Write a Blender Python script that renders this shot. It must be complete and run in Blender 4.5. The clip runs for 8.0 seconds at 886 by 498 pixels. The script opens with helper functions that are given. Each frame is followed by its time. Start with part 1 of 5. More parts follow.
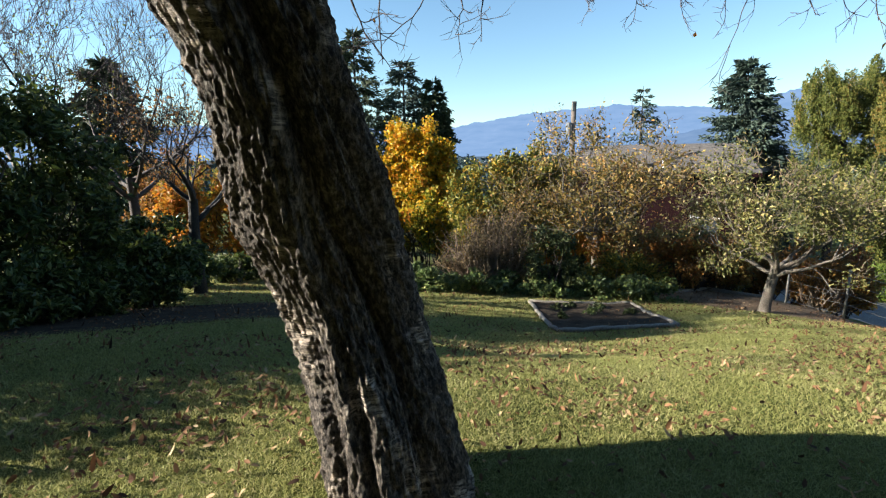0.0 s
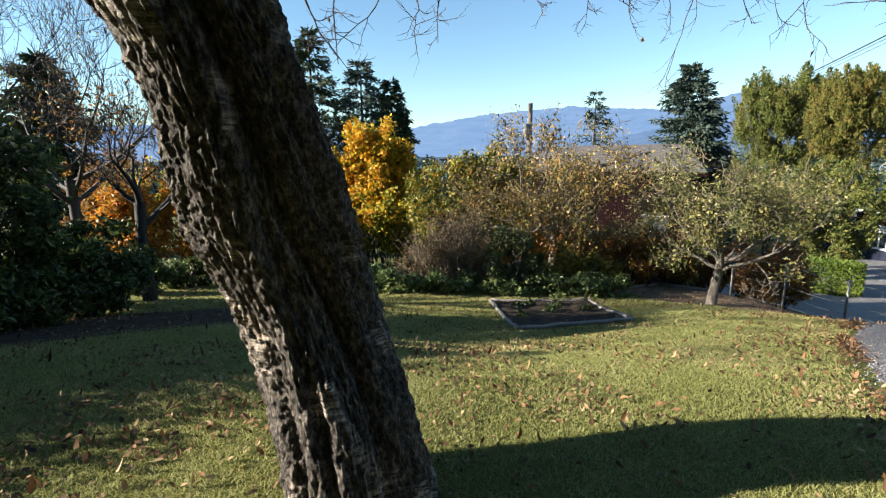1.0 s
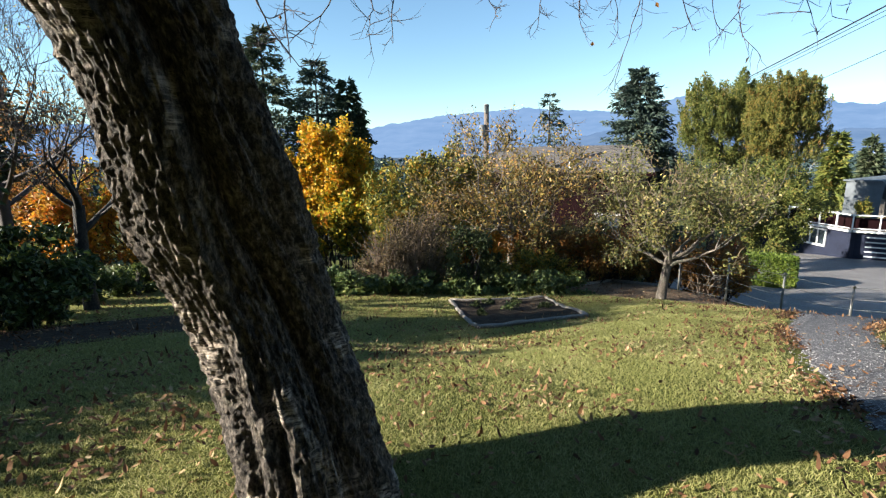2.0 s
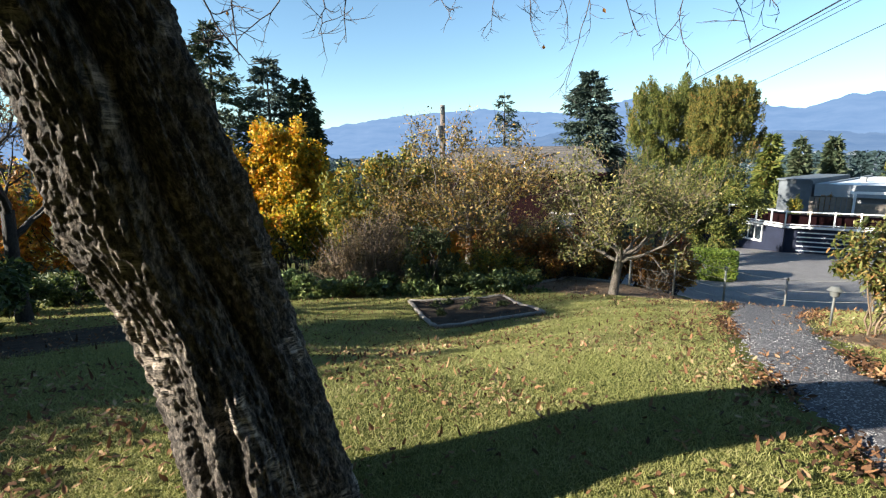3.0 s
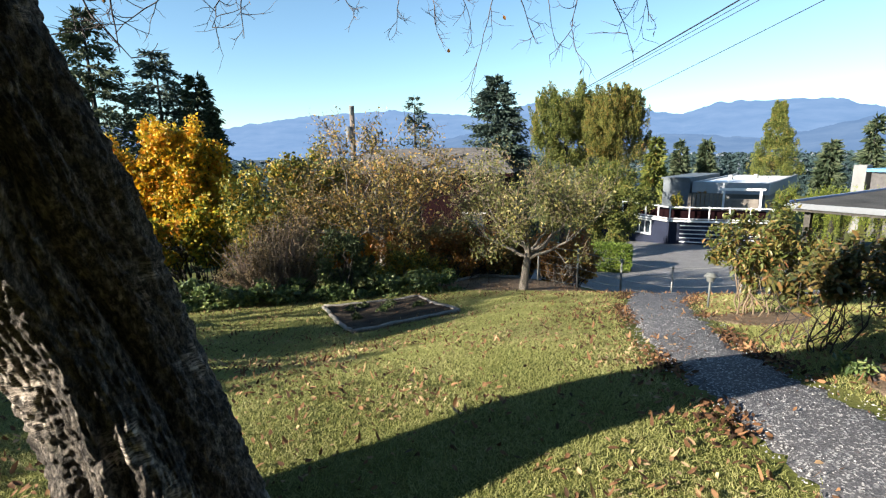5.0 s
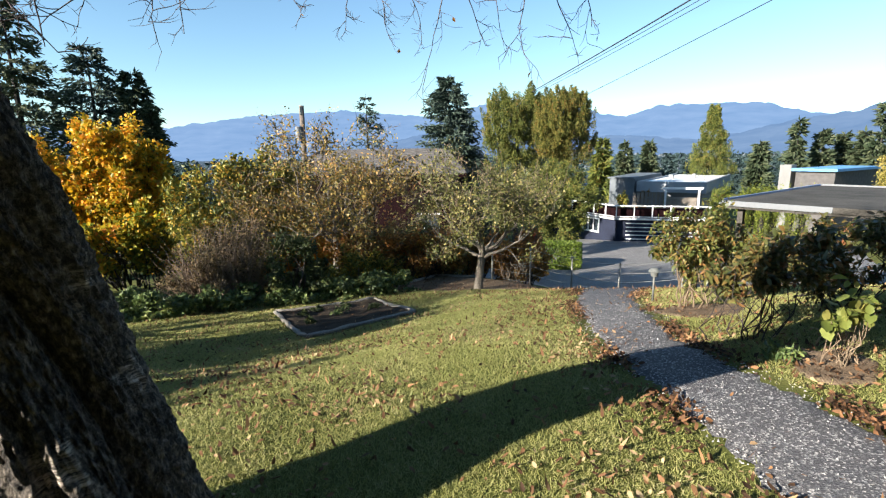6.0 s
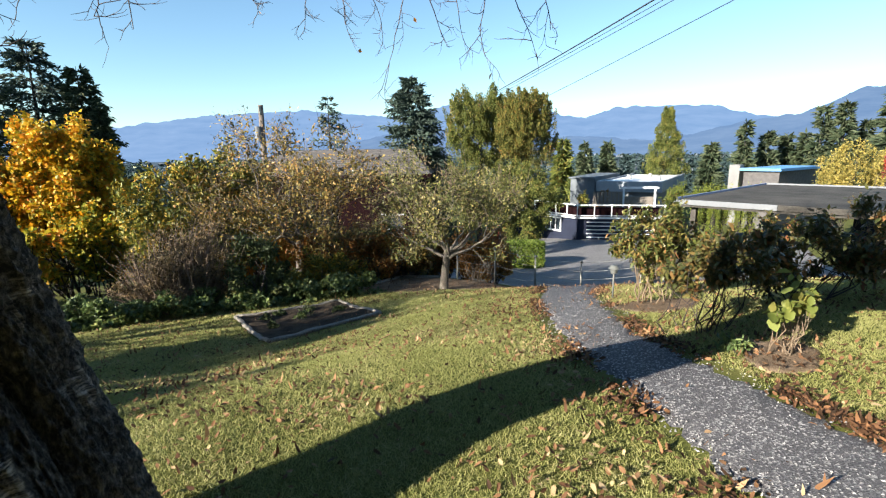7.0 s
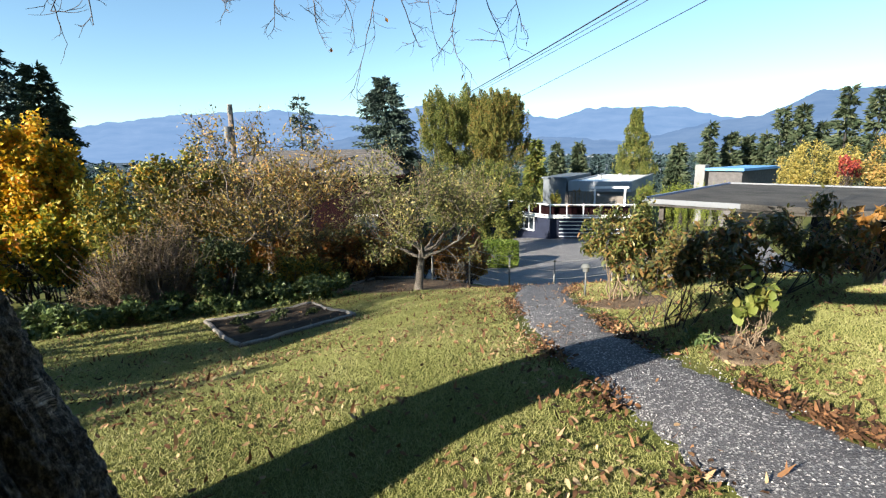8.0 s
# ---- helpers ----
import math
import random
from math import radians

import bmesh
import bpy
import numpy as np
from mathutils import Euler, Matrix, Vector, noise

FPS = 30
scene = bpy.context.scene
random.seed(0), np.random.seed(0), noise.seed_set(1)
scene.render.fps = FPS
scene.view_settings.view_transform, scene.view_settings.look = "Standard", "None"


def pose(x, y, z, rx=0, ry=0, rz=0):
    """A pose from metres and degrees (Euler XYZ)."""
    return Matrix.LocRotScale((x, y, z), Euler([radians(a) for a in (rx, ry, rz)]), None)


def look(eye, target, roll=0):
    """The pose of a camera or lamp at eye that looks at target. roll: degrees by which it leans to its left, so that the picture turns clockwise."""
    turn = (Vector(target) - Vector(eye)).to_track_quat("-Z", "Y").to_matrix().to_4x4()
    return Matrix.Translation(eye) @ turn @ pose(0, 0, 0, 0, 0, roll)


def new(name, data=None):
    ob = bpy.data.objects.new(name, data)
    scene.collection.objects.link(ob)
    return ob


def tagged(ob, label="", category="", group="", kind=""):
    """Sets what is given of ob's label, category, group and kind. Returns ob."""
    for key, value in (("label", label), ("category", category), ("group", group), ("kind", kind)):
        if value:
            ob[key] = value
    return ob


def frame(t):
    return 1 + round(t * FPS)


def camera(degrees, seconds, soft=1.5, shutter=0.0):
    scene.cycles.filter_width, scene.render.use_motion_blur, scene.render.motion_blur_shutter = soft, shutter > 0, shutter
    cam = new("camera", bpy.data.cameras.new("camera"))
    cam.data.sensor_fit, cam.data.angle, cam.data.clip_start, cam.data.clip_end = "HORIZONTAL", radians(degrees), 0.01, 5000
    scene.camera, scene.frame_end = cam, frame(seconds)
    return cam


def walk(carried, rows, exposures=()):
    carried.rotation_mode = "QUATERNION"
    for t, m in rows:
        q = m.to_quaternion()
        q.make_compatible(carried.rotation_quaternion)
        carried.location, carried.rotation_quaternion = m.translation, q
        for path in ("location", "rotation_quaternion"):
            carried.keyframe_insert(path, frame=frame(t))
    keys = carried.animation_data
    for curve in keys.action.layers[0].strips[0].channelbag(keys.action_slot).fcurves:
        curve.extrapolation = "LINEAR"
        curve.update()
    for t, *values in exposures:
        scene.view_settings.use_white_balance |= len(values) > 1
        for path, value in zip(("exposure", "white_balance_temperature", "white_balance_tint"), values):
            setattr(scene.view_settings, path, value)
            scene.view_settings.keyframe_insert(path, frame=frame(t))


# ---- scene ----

# ------------------------------------------------------------------ camera
EYE = 1.65
PAN = [(0.0, 0.0), (0.5, -2.48), (1.0, -4.76), (1.5, -7.22), (3.0, -14.69), (3.5, -17.37), (4.0, -19.85), (4.5, -22.31),
       (6.0, -30.43), (6.5, -32.81), (7.0, -34.65), (7.5, -36.10), (8.0, -37.71)]
ARM = 0.10  # the lens stands a little ahead of the tripod's axis


def pan_pose(a):
    r = radians(a)
    return pose(-math.sin(r) * ARM, math.cos(r) * ARM - ARM, EYE, 90 - 11.34, 0, a) @ pose(0, 0, 0, 0, 0, -0.9)


cam = camera(85.3, 8.0, soft=1.2)
walk(cam, [(t, pan_pose(a)) for t, a in PAN], exposures=[(0.0, 1.9), (8.0, 1.9)])

# ------------------------------------------------------------------ world and sun
SUN_EL, SUN_AZ = 21.0, -92.5  # degrees; compass angle from +y towards +x
world = bpy.data.worlds.new("world")
scene.world = world
world.use_nodes = True
wn = world.node_tree
sky = wn.nodes.new("ShaderNodeTexSky")
sky.sky_type = "NISHITA"
sky.sun_disc = False
sky.sun_elevation, sky.sun_rotation = radians(SUN_EL), radians(SUN_AZ)
sky.air_density, sky.dust_density, sky.ozone_density = 1.0, 0.1, 1.0
wn.nodes["Background"].inputs["Strength"].default_value = 0.054
tint = wn.nodes.new("ShaderNodeMix")
tint.data_type, tint.blend_type = "RGBA", "MULTIPLY"
tint.inputs[0].default_value, tint.inputs[7].default_value = 1.0, (0.84, 1.04, 1.14, 1)
wn.links.new(sky.outputs[0], tint.inputs[6])
wn.links.new(tint.outputs[2], wn.nodes["Background"].inputs["Color"])
lamp = bpy.data.lights.new("sun", "SUN")
lamp.energy, lamp.angle, lamp.color = 5.0, radians(0.5), (1.0, 0.92, 0.79)
sun = new("sun", lamp)
se, sa = radians(SUN_EL), radians(SUN_AZ)
SUN_DIR = Vector((math.sin(sa) * math.cos(se), math.cos(sa) * math.cos(se), math.sin(se)))
sun.matrix_world = look(SUN_DIR * 60, (0, 0, 0))

# ------------------------------------------------------------------ small helpers
RNG = np.random.default_rng(7)


def at(bearing, dist, z=0.0):
    """A place by its compass bearing (left of +y is positive) and distance from the tripod."""
    b = radians(bearing)
    return Vector((-math.sin(b) * dist, math.cos(b) * dist, z))


def high(elev, dist):
    """The height at which a line of that elevation from the eye stands at that distance."""
    return EYE + dist * math.tan(radians(elev))


def np_mesh(name, verts, faces, mat=None, smooth=False):
    verts, faces = np.asarray(verts, dtype=np.float32), np.asarray(faces, dtype=np.int32)
    me = bpy.data.meshes.new(name)
    k = faces.shape[1]
    me.vertices.add(len(verts))
    me.vertices.foreach_set("co", verts.ravel())
    me.loops.add(faces.size)
    me.loops.foreach_set("vertex_index", faces.ravel())
    me.polygons.add(len(faces))
    me.polygons.foreach_set("loop_start", np.arange(0, faces.size, k, dtype=np.int32))
    me.polygons.foreach_set("use_smooth", np.full(len(faces), smooth, dtype=bool))
    me.update(calc_edges=True)
    if mat:
        me.materials.append(mat)
    return me


def bm_mesh(name, bm, mat=None, smooth=False):
    me = bpy.data.meshes.new(name)
    bm.to_mesh(me)
    bm.free()
    if mat:
        me.materials.append(mat)
    for p in me.polygons:
        p.use_smooth = smooth
    return me


def thing(name, loc, label, category, group="", kind="", turn=0.0):
    ob = new(name)
    ob.empty_display_size = 0.2
    ob.matrix_world = pose(loc[0], loc[1], loc[2], 0, 0, turn)
    return tagged(ob, label, category, group, kind)


def part(name, me, parent, label=""):
    ob = new(name, me)
    ob.parent = parent
    if label:
        ob["label"] = label
    if name in ("bough_frame", "branchwork", "twig_spray", "withered_leaf"):
        ob["kind"] = "stuff"
    return ob


def box(bm, lo, hi, bevel=0.0):
    g = bmesh.ops.create_cube(bm, size=1.0)["verts"]
    c = [(a + b) / 2 for a, b in zip(lo, hi)]
    d = [b - a for a, b in zip(lo, hi)]
    for v in g:
        v.co = Vector((v.co.x * d[0] + c[0], v.co.y * d[1] + c[1], v.co.z * d[2] + c[2]))
    if bevel:
        es = list({e for v in g for e in v.link_edges})
        bmesh.ops.bevel(bm, geom=es, offset=bevel, segments=2, affect="EDGES", profile=0.6)


def box_mesh(name, lo, hi, mat, bevel=0.0):
    bm = bmesh.new()
    box(bm, lo, hi, bevel)
    return bm_mesh(name, bm, mat)


def tubes(lines, sides=6, rough=0.0, rng=RNG):
    """Tapered tubes along polylines: each a list of (point, radius). Returns vertices and quads."""
    vs, fs, base = [], [], 0
    ang = np.arange(sides) * 2 * np.pi / sides
    for line in lines:
        p = np.array([q[0] for q in line], dtype=float)
        r = np.array([q[1] for q in line], dtype=float)
        t = np.gradient(p, axis=0)
        if np.linalg.norm(t[0]) < 1e-6:
            t[0] = t[1]
        if np.linalg.norm(t[-1]) < 1e-6:
            t[-1] = t[-2]
        t /= np.linalg.norm(t, axis=1)[:, None] + 1e-9
        ref = np.array([0.0, 0.0, 1.0]) if abs(t[0][2]) < 0.9 else np.array([1.0, 0.0, 0.0])
        u = np.cross(t, ref)
        u /= np.linalg.norm(u, axis=1)[:, None] + 1e-9
        w = np.cross(t, u)
        rr = r[:, None] * (1 + (rng.uniform(-rough, rough, (len(r), sides)) if rough else 0))
        ring = p[:, None, :] + rr[..., None] * (np.cos(ang)[None, :, None] * u[:, None, :] + np.sin(ang)[None, :, None] * w[:, None, :])
        vs.append(ring.reshape(-1, 3))
        n = len(p)
        i, j = np.meshgrid(np.arange(n - 1), np.arange(sides), indexing="ij")
        a = base + i * sides + j
        b = base + i * sides + (j + 1) % sides
        fs.append(np.stack([a, b, b + sides, a + sides], -1).reshape(-1, 4))
        base += n * sides
    return np.concatenate(vs), np.concatenate(fs)


def leaf_mesh(name, pos, size, mat, rng, width=0.5, fold=0.25, droop=0.0, axis=None, spread=1.0):
    """Many folded leaves of four corners each, at the given places; axis: their mean direction."""
    pos = np.asarray(pos, dtype=float)
    n = len(pos)
    a = rng.normal(size=(n, 3)) * spread
    if axis is not None:
        a = a + np.asarray(axis)
    a[:, 2] -= droop
    a /= np.linalg.norm(a, axis=1)[:, None] + 1e-9
    b = np.cross(a, rng.normal(size=(n, 3)))
    b /= np.linalg.norm(b, axis=1)[:, None] + 1e-9
    c = np.cross(a, b)
    s = (np.asarray(size) * rng.uniform(0.6, 1.35, n))[:, None]
    side = pos + a * s * 0.45
    v = np.stack([pos, side + b * s * width * 0.5 + c * s * fold * 0.5, pos + a * s, side - b * s * width * 0.5 + c * s * fold * 0.5], 1)
    q = np.arange(n)[:, None] * 4
    f = np.concatenate([q + np.array([[0, 1, 2]]), q + np.array([[0, 2, 3]])])
    return np_mesh(name, v.reshape(-1, 3), f, mat)


def broad_leaves(name, pos, size, mat, rng, width=0.55, curl=0.5, axis=None, spread=1.0, flat=1.0):
    """Leaves with a mid rib, rounded outline and a curl along their length."""
    pos = np.asarray(pos, dtype=float)
    n = len(pos)
    a = rng.normal(size=(n, 3)) * spread * np.array([1, 1, flat])
    if axis is not None:
        a = a + np.asarray(axis)
    a /= np.linalg.norm(a, axis=1)[:, None] + 1e-9
    up = rng.normal(size=(n, 3)) * (0.45 if flat > 0.5 else 0.3) + np.array([0, 0, 1.0])
    b = np.cross(a, up)
    b /= np.linalg.norm(b, axis=1)[:, None] + 1e-9
    c = np.cross(b, a)
    s = (np.asarray(size) * rng.uniform(0.55, 1.4, n))[:, None]
    k = (rng.normal(size=n) * curl)[:, None]
    cup = (rng.uniform(-0.1, 0.5, n) * width)[:, None]

    def at_(u, w):
        return pos + a * s * u * (1 - 0.15 * np.abs(k)) + b * s * width * w + c * s * (k * 0.5 * u * u + cup * abs(w) * 1.2)

    v = np.stack([at_(0, 0), at_(0.28, -0.40), at_(0.25, 0), at_(0.28, 0.40), at_(0.66, -0.36), at_(0.64, 0), at_(0.66, 0.36), at_(1.0, 0)], 1)
    tri = np.array([[0, 2, 1], [0, 3, 2], [1, 2, 5], [1, 5, 4], [2, 3, 6], [2, 6, 5], [4, 5, 7], [5, 6, 7]])
    f = (np.arange(n)[:, None, None] * 8 + tri[None]).reshape(-1, 3)
    return np_mesh(name, v.reshape(-1, 3), f, mat, True)


def grow(rng, p, d, length, radius, depth, kids=3, bend=0.25, up=0.1, shrink=0.68, spread=0.8, steps=5):
    """A branching skeleton: polylines with radii, and the tips."""
    lines, tips = [], []

    def limb(p, d, length, radius, depth):
        pts = [(p.copy(), radius)]
        d = d / np.linalg.norm(d)
        for k in range(steps):
            d = d + rng.normal(size=3) * bend * 0.5
            d[2] += up * 0.5
            d /= np.linalg.norm(d)
            p = p + d * length / steps
            pts.append((p.copy(), max(0.0035, radius * (1 - 0.55 * (k + 1) / steps))))
            if depth > 0 and k >= 1 and rng.random() < 0.35:
                e = d + rng.normal(size=3) * spread
                limb(p.copy(), e, length * shrink * rng.uniform(0.5, 0.8), pts[-1][1] * 0.6, depth - 1)
        lines.append(pts)
        if depth == 0:
            tips.extend([q[0] for q in pts[1:]])
            return
        for _ in range(kids):
            e = d + rng.normal(size=3) * spread
            limb(p.copy(), e, length * shrink * rng.uniform(0.75, 1.15), pts[-1][1] * rng.uniform(0.6, 0.85), depth - 1)

    limb(np.asarray(p, dtype=float), np.asarray(d, dtype=float), length, radius, depth)
    return lines, np.array(tips)


def blob_points(rng, n, centres, radii, shell=0.5):
    """Places inside a set of ellipsoids, denser towards their skins."""
    centres, radii = np.asarray(centres, dtype=float), np.asarray(radii, dtype=float)
    vol = radii.prod(axis=1) ** 0.67
    pick = rng.choice(len(centres), n, p=vol / vol.sum())
    d = rng.normal(size=(n, 3))
    d /= np.linalg.norm(d, axis=1)[:, None]
    r = rng.uniform(shell, 1.0, n) + rng.normal(size=n) * 0.06
    return centres[pick] + d * r[:, None] * radii[pick]


# ------------------------------------------------------------------ materials
def mat_new(name, rough=0.7, spec=0.3):
    m = bpy.data.materials.new(name)
    m.use_nodes = True
    nt = m.node_tree
    bsdf = nt.nodes["Principled BSDF"]
    bsdf.inputs["Roughness"].default_value = rough
    bsdf.inputs["Specular IOR Level"].default_value = spec
    return m, nt, bsdf


def ramp(nt, fac, stops):
    r = nt.nodes.new("ShaderNodeValToRGB")
    el = r.color_ramp.elements
    while len(el) < len(stops):
        el.new(0.5)
    for e, (p, c) in zip(el, stops):
        e.position, e.color = p, (*c, 1)
    nt.links.new(fac, r.inputs[0])
    return r.outputs[0]


def coords(nt, scale=(1, 1, 1), kind="Object"):
    tc = nt.nodes.new("ShaderNodeTexCoord")
    mp = nt.nodes.new("ShaderNodeMapping")
    mp.inputs["Scale"].default_value = scale
    nt.links.new(tc.outputs[kind], mp.inputs[0])
    return mp.outputs[0]


def noise_tex(nt, vec, scale, detail=4, rough=0.55):
    n = nt.nodes.new("ShaderNodeTexNoise")
    n.inputs["Scale"].default_value, n.inputs["Detail"].default_value, n.inputs["Roughness"].default_value = scale, detail, rough
    nt.links.new(vec, n.inputs["Vector"])
    return n.outputs[0]


def voronoi(nt, vec, scale, feature="F1", out="Distance"):
    n = nt.nodes.new("ShaderNodeTexVoronoi")
    n.feature = feature
    n.inputs["Scale"].default_value = scale
    nt.links.new(vec, n.inputs["Vector"])
    return n.outputs[out]


def mix(nt, fac, a, b, mode="MIX"):
    n = nt.nodes.new("ShaderNodeMix")
    n.data_type, n.blend_type = "RGBA", mode
    for key, val in ((0, fac), (6, a), (7, b)):
        if isinstance(val, (int, float)):
            n.inputs[key].default_value = val
        elif isinstance(val, tuple):
            n.inputs[key].default_value = (*val, 1)
        else:
            nt.links.new(val, n.inputs[key])
    return n.outputs[2]


def bump(nt, bsdf, height, strength=0.5, dist=0.02):
    b = nt.nodes.new("ShaderNodeBump")
    b.inputs["Strength"].default_value, b.inputs["Distance"].default_value = strength, dist
    nt.links.new(height, b.inputs["Height"])
    nt.links.new(b.outputs[0], bsdf.inputs["Normal"])


def plain(name, base, var=0.25, scale=3.0, rough=0.7, spec=0.3, relief=0.0, metal=0.0):
    """Paint, wood or stone in one hue, with grain at two scales."""
    m, nt, b = mat_new(name, rough, spec)
    v = coords(nt)
    n1, n2 = noise_tex(nt, v, scale), noise_tex(nt, v, scale * 14, 2)
    dark, light = tuple(c * (1 - var) for c in base), tuple(min(1, c * (1 + var)) for c in base)
    c = mix(nt, 0.35, ramp(nt, n1, [(0.3, dark), (0.7, light)]), ramp(nt, n2, [(0.3, dark), (0.7, light)]))
    nt.links.new(c, b.inputs["Base Color"])
    b.inputs["Metallic"].default_value = metal
    if relief:
        bump(nt, b, n2, 0.6, relief)
    return m


def leaf_mat(name, stops, rough=0.5, spec=0.35, through_light=0.35):
    """Leaves that differ one from another and let some light through."""
    m, nt, b = mat_new(name, rough, spec)
    g = nt.nodes.new("ShaderNodeNewGeometry")
    n = noise_tex(nt, coords(nt), 1.1, 3)
    mth = nt.nodes.new("ShaderNodeMath")
    mth.operation = "MULTIPLY_ADD"
    nt.links.new(n, mth.inputs[0])
    mth.inputs[1].default_value = 0.9
    sub = nt.nodes.new("ShaderNodeMath")
    sub.operation = "MULTIPLY_ADD"
    nt.links.new(g.outputs["Random Per Island"], sub.inputs[0])
    sub.inputs[1].default_value, sub.inputs[2].default_value = 0.8, -0.35
    nt.links.new(sub.outputs[0], mth.inputs[2])
    c = ramp(nt, mth.outputs[0], stops)
    nt.links.new(c, b.inputs["Base Color"])
    tr = nt.nodes.new("ShaderNodeBsdfTranslucent")
    nt.links.new(c, tr.inputs["Color"])
    ms = nt.nodes.new("ShaderNodeMixShader")
    ms.inputs[0].default_value = through_light
    nt.links.new(b.outputs[0], ms.inputs[1])
    nt.links.new(tr.outputs[0], ms.inputs[2])
    nt.links.new(ms.outputs[0], nt.nodes["Material Output"].inputs["Surface"])
    return m


def lawn_mat():
    m, nt, b = mat_new("lawn_turf", 0.9, 0.1)
    v = coords(nt)
    big, mid, fine = noise_tex(nt, v, 0.35, 4), noise_tex(nt, v, 2.2, 5), noise_tex(nt, v, 60, 3)
    green = ramp(nt, mid, [(0.3, (0.072, 0.082, 0.020)), (0.55, (0.120, 0.126, 0.034)), (0.75, (0.17, 0.16, 0.054))])
    blade = ramp(nt, fine, [(0.3, (0.025, 0.030, 0.008)), (0.6, (0.080, 0.088, 0.022)), (0.8, (0.14, 0.13, 0.05))])
    c = mix(nt, 0.5, green, blade)
    soil = ramp(nt, fine, [(0.3, (0.045, 0.030, 0.016)), (0.7, (0.13, 0.09, 0.05))])
    c = mix(nt, ramp(nt, big, [(0.60, (0, 0, 0)), (0.75, (0.45, 0.45, 0.45))]), c, soil)
    nt.links.new(c, b.inputs["Base Color"])
    bump(nt, b, fine, 0.5, 0.012)
    return m


def asphalt_mat(name, base, fleck, scale=130.0):
    m, nt, b = mat_new(name, 0.75, 0.35)
    v = coords(nt)
    vo = voronoi(nt, v, scale, "F1", "Color")
    sep = nt.nodes.new("ShaderNodeSeparateColor")
    nt.links.new(vo, sep.inputs[0])
    edge = voronoi(nt, v, scale, "F1", "Distance")
    big, mid = noise_tex(nt, v, 1.2, 5), noise_tex(nt, v, 9, 4)
    stone = ramp(nt, sep.outputs[0], [(0.0, tuple(c * 0.55 for c in base)), (0.55, base), (0.80, tuple(c * 1.6 for c in base)), (0.90, fleck)])
    worn = ramp(nt, big, [(0.35, tuple(c * 0.75 for c in base)), (0.7, tuple(c * 1.5 for c in base))])
    c = mix(nt, ramp(nt, mid, [(0.35, (0.2, 0.2, 0.2)), (0.7, (0.6, 0.6, 0.6))]), stone, worn)
    nt.links.new(c, b.inputs["Base Color"])
    bump(nt, b, edge, 0.8, 0.008)
    return m


def bark_mat(name, dark, light, scale=1.0, bands=False):
    """Cracked bark: long ridges, cross cracks, pale rings of lenticels and moss in patches."""
    m, nt, b = mat_new(name, 0.7, 0.35)
    warp = noise_tex(nt, coords(nt, (scale * 3, scale * 3, scale * 3)), 1.0, 3)
    vec = nt.nodes.new("ShaderNodeVectorMath")
    vec.operation = "MULTIPLY_ADD"
    vec.inputs[1].default_value = (0.9, 0.9, 0.9)
    nt.links.new(warp, vec.inputs[0])
    nt.links.new(coords(nt, (scale * 42, scale * 42, scale * 21)), vec.inputs[2])
    ridges = noise_tex(nt, vec.outputs[0], 1.0, 7, 0.7)
    fine = noise_tex(nt, coords(nt, (scale, scale, scale * 0.7)), 95, 6, 0.75)
    mid = tuple((p * 2 + q) / 3 for p, q in zip(dark, light))
    c = ramp(nt, ridges, [(0.45, dark), (0.55, mid), (0.66, light)])
    c = mix(nt, 0.35, c, ramp(nt, fine, [(0.50, dark), (0.72, light)]))
    h = mix(nt, 0.45, ridges, fine)
    if bands:
        ring = noise_tex(nt, coords(nt, (7, 7, 75)), 1.0, 6, 0.75)
        where = noise_tex(nt, coords(nt, (1, 1, 0.6)), 4.5, 3)
        patch = ramp(nt, where, [(0.57, (0, 0, 0)), (0.64, (0.8, 0.8, 0.8))])
        amount = mix(nt, 1.0, ramp(nt, ring, [(0.46, (0, 0, 0)), (0.60, (1, 1, 1))]), patch, "MULTIPLY")
        c = mix(nt, amount, c, tuple(min(1, x * 1.8) for x in light))
        h = mix(nt, mix(nt, 1.0, patch, (0.45, 0.45, 0.45), "MULTIPLY"), h, ring)
        moss = noise_tex(nt, coords(nt), 5, 5, 0.6)
        c = mix(nt, ramp(nt, moss, [(0.60, (0, 0, 0)), (0.72, (0.35, 0.35, 0.35))]), c, (0.045, 0.045, 0.016))
    nt.links.new(c, b.inputs["Base Color"])
    bump(nt, b, h, 1.0, 0.03 / scale)
    return m


def haze_glow_mat(name, low, high_c, base=0.004):
    """The blue distance: wooded slopes, the haze of kilometres of bright air painted as glow."""
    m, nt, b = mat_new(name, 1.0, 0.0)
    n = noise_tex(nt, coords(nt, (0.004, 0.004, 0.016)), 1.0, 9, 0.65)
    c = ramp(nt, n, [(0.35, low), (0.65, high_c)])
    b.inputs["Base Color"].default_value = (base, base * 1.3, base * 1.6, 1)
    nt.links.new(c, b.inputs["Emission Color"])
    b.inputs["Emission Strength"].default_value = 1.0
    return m


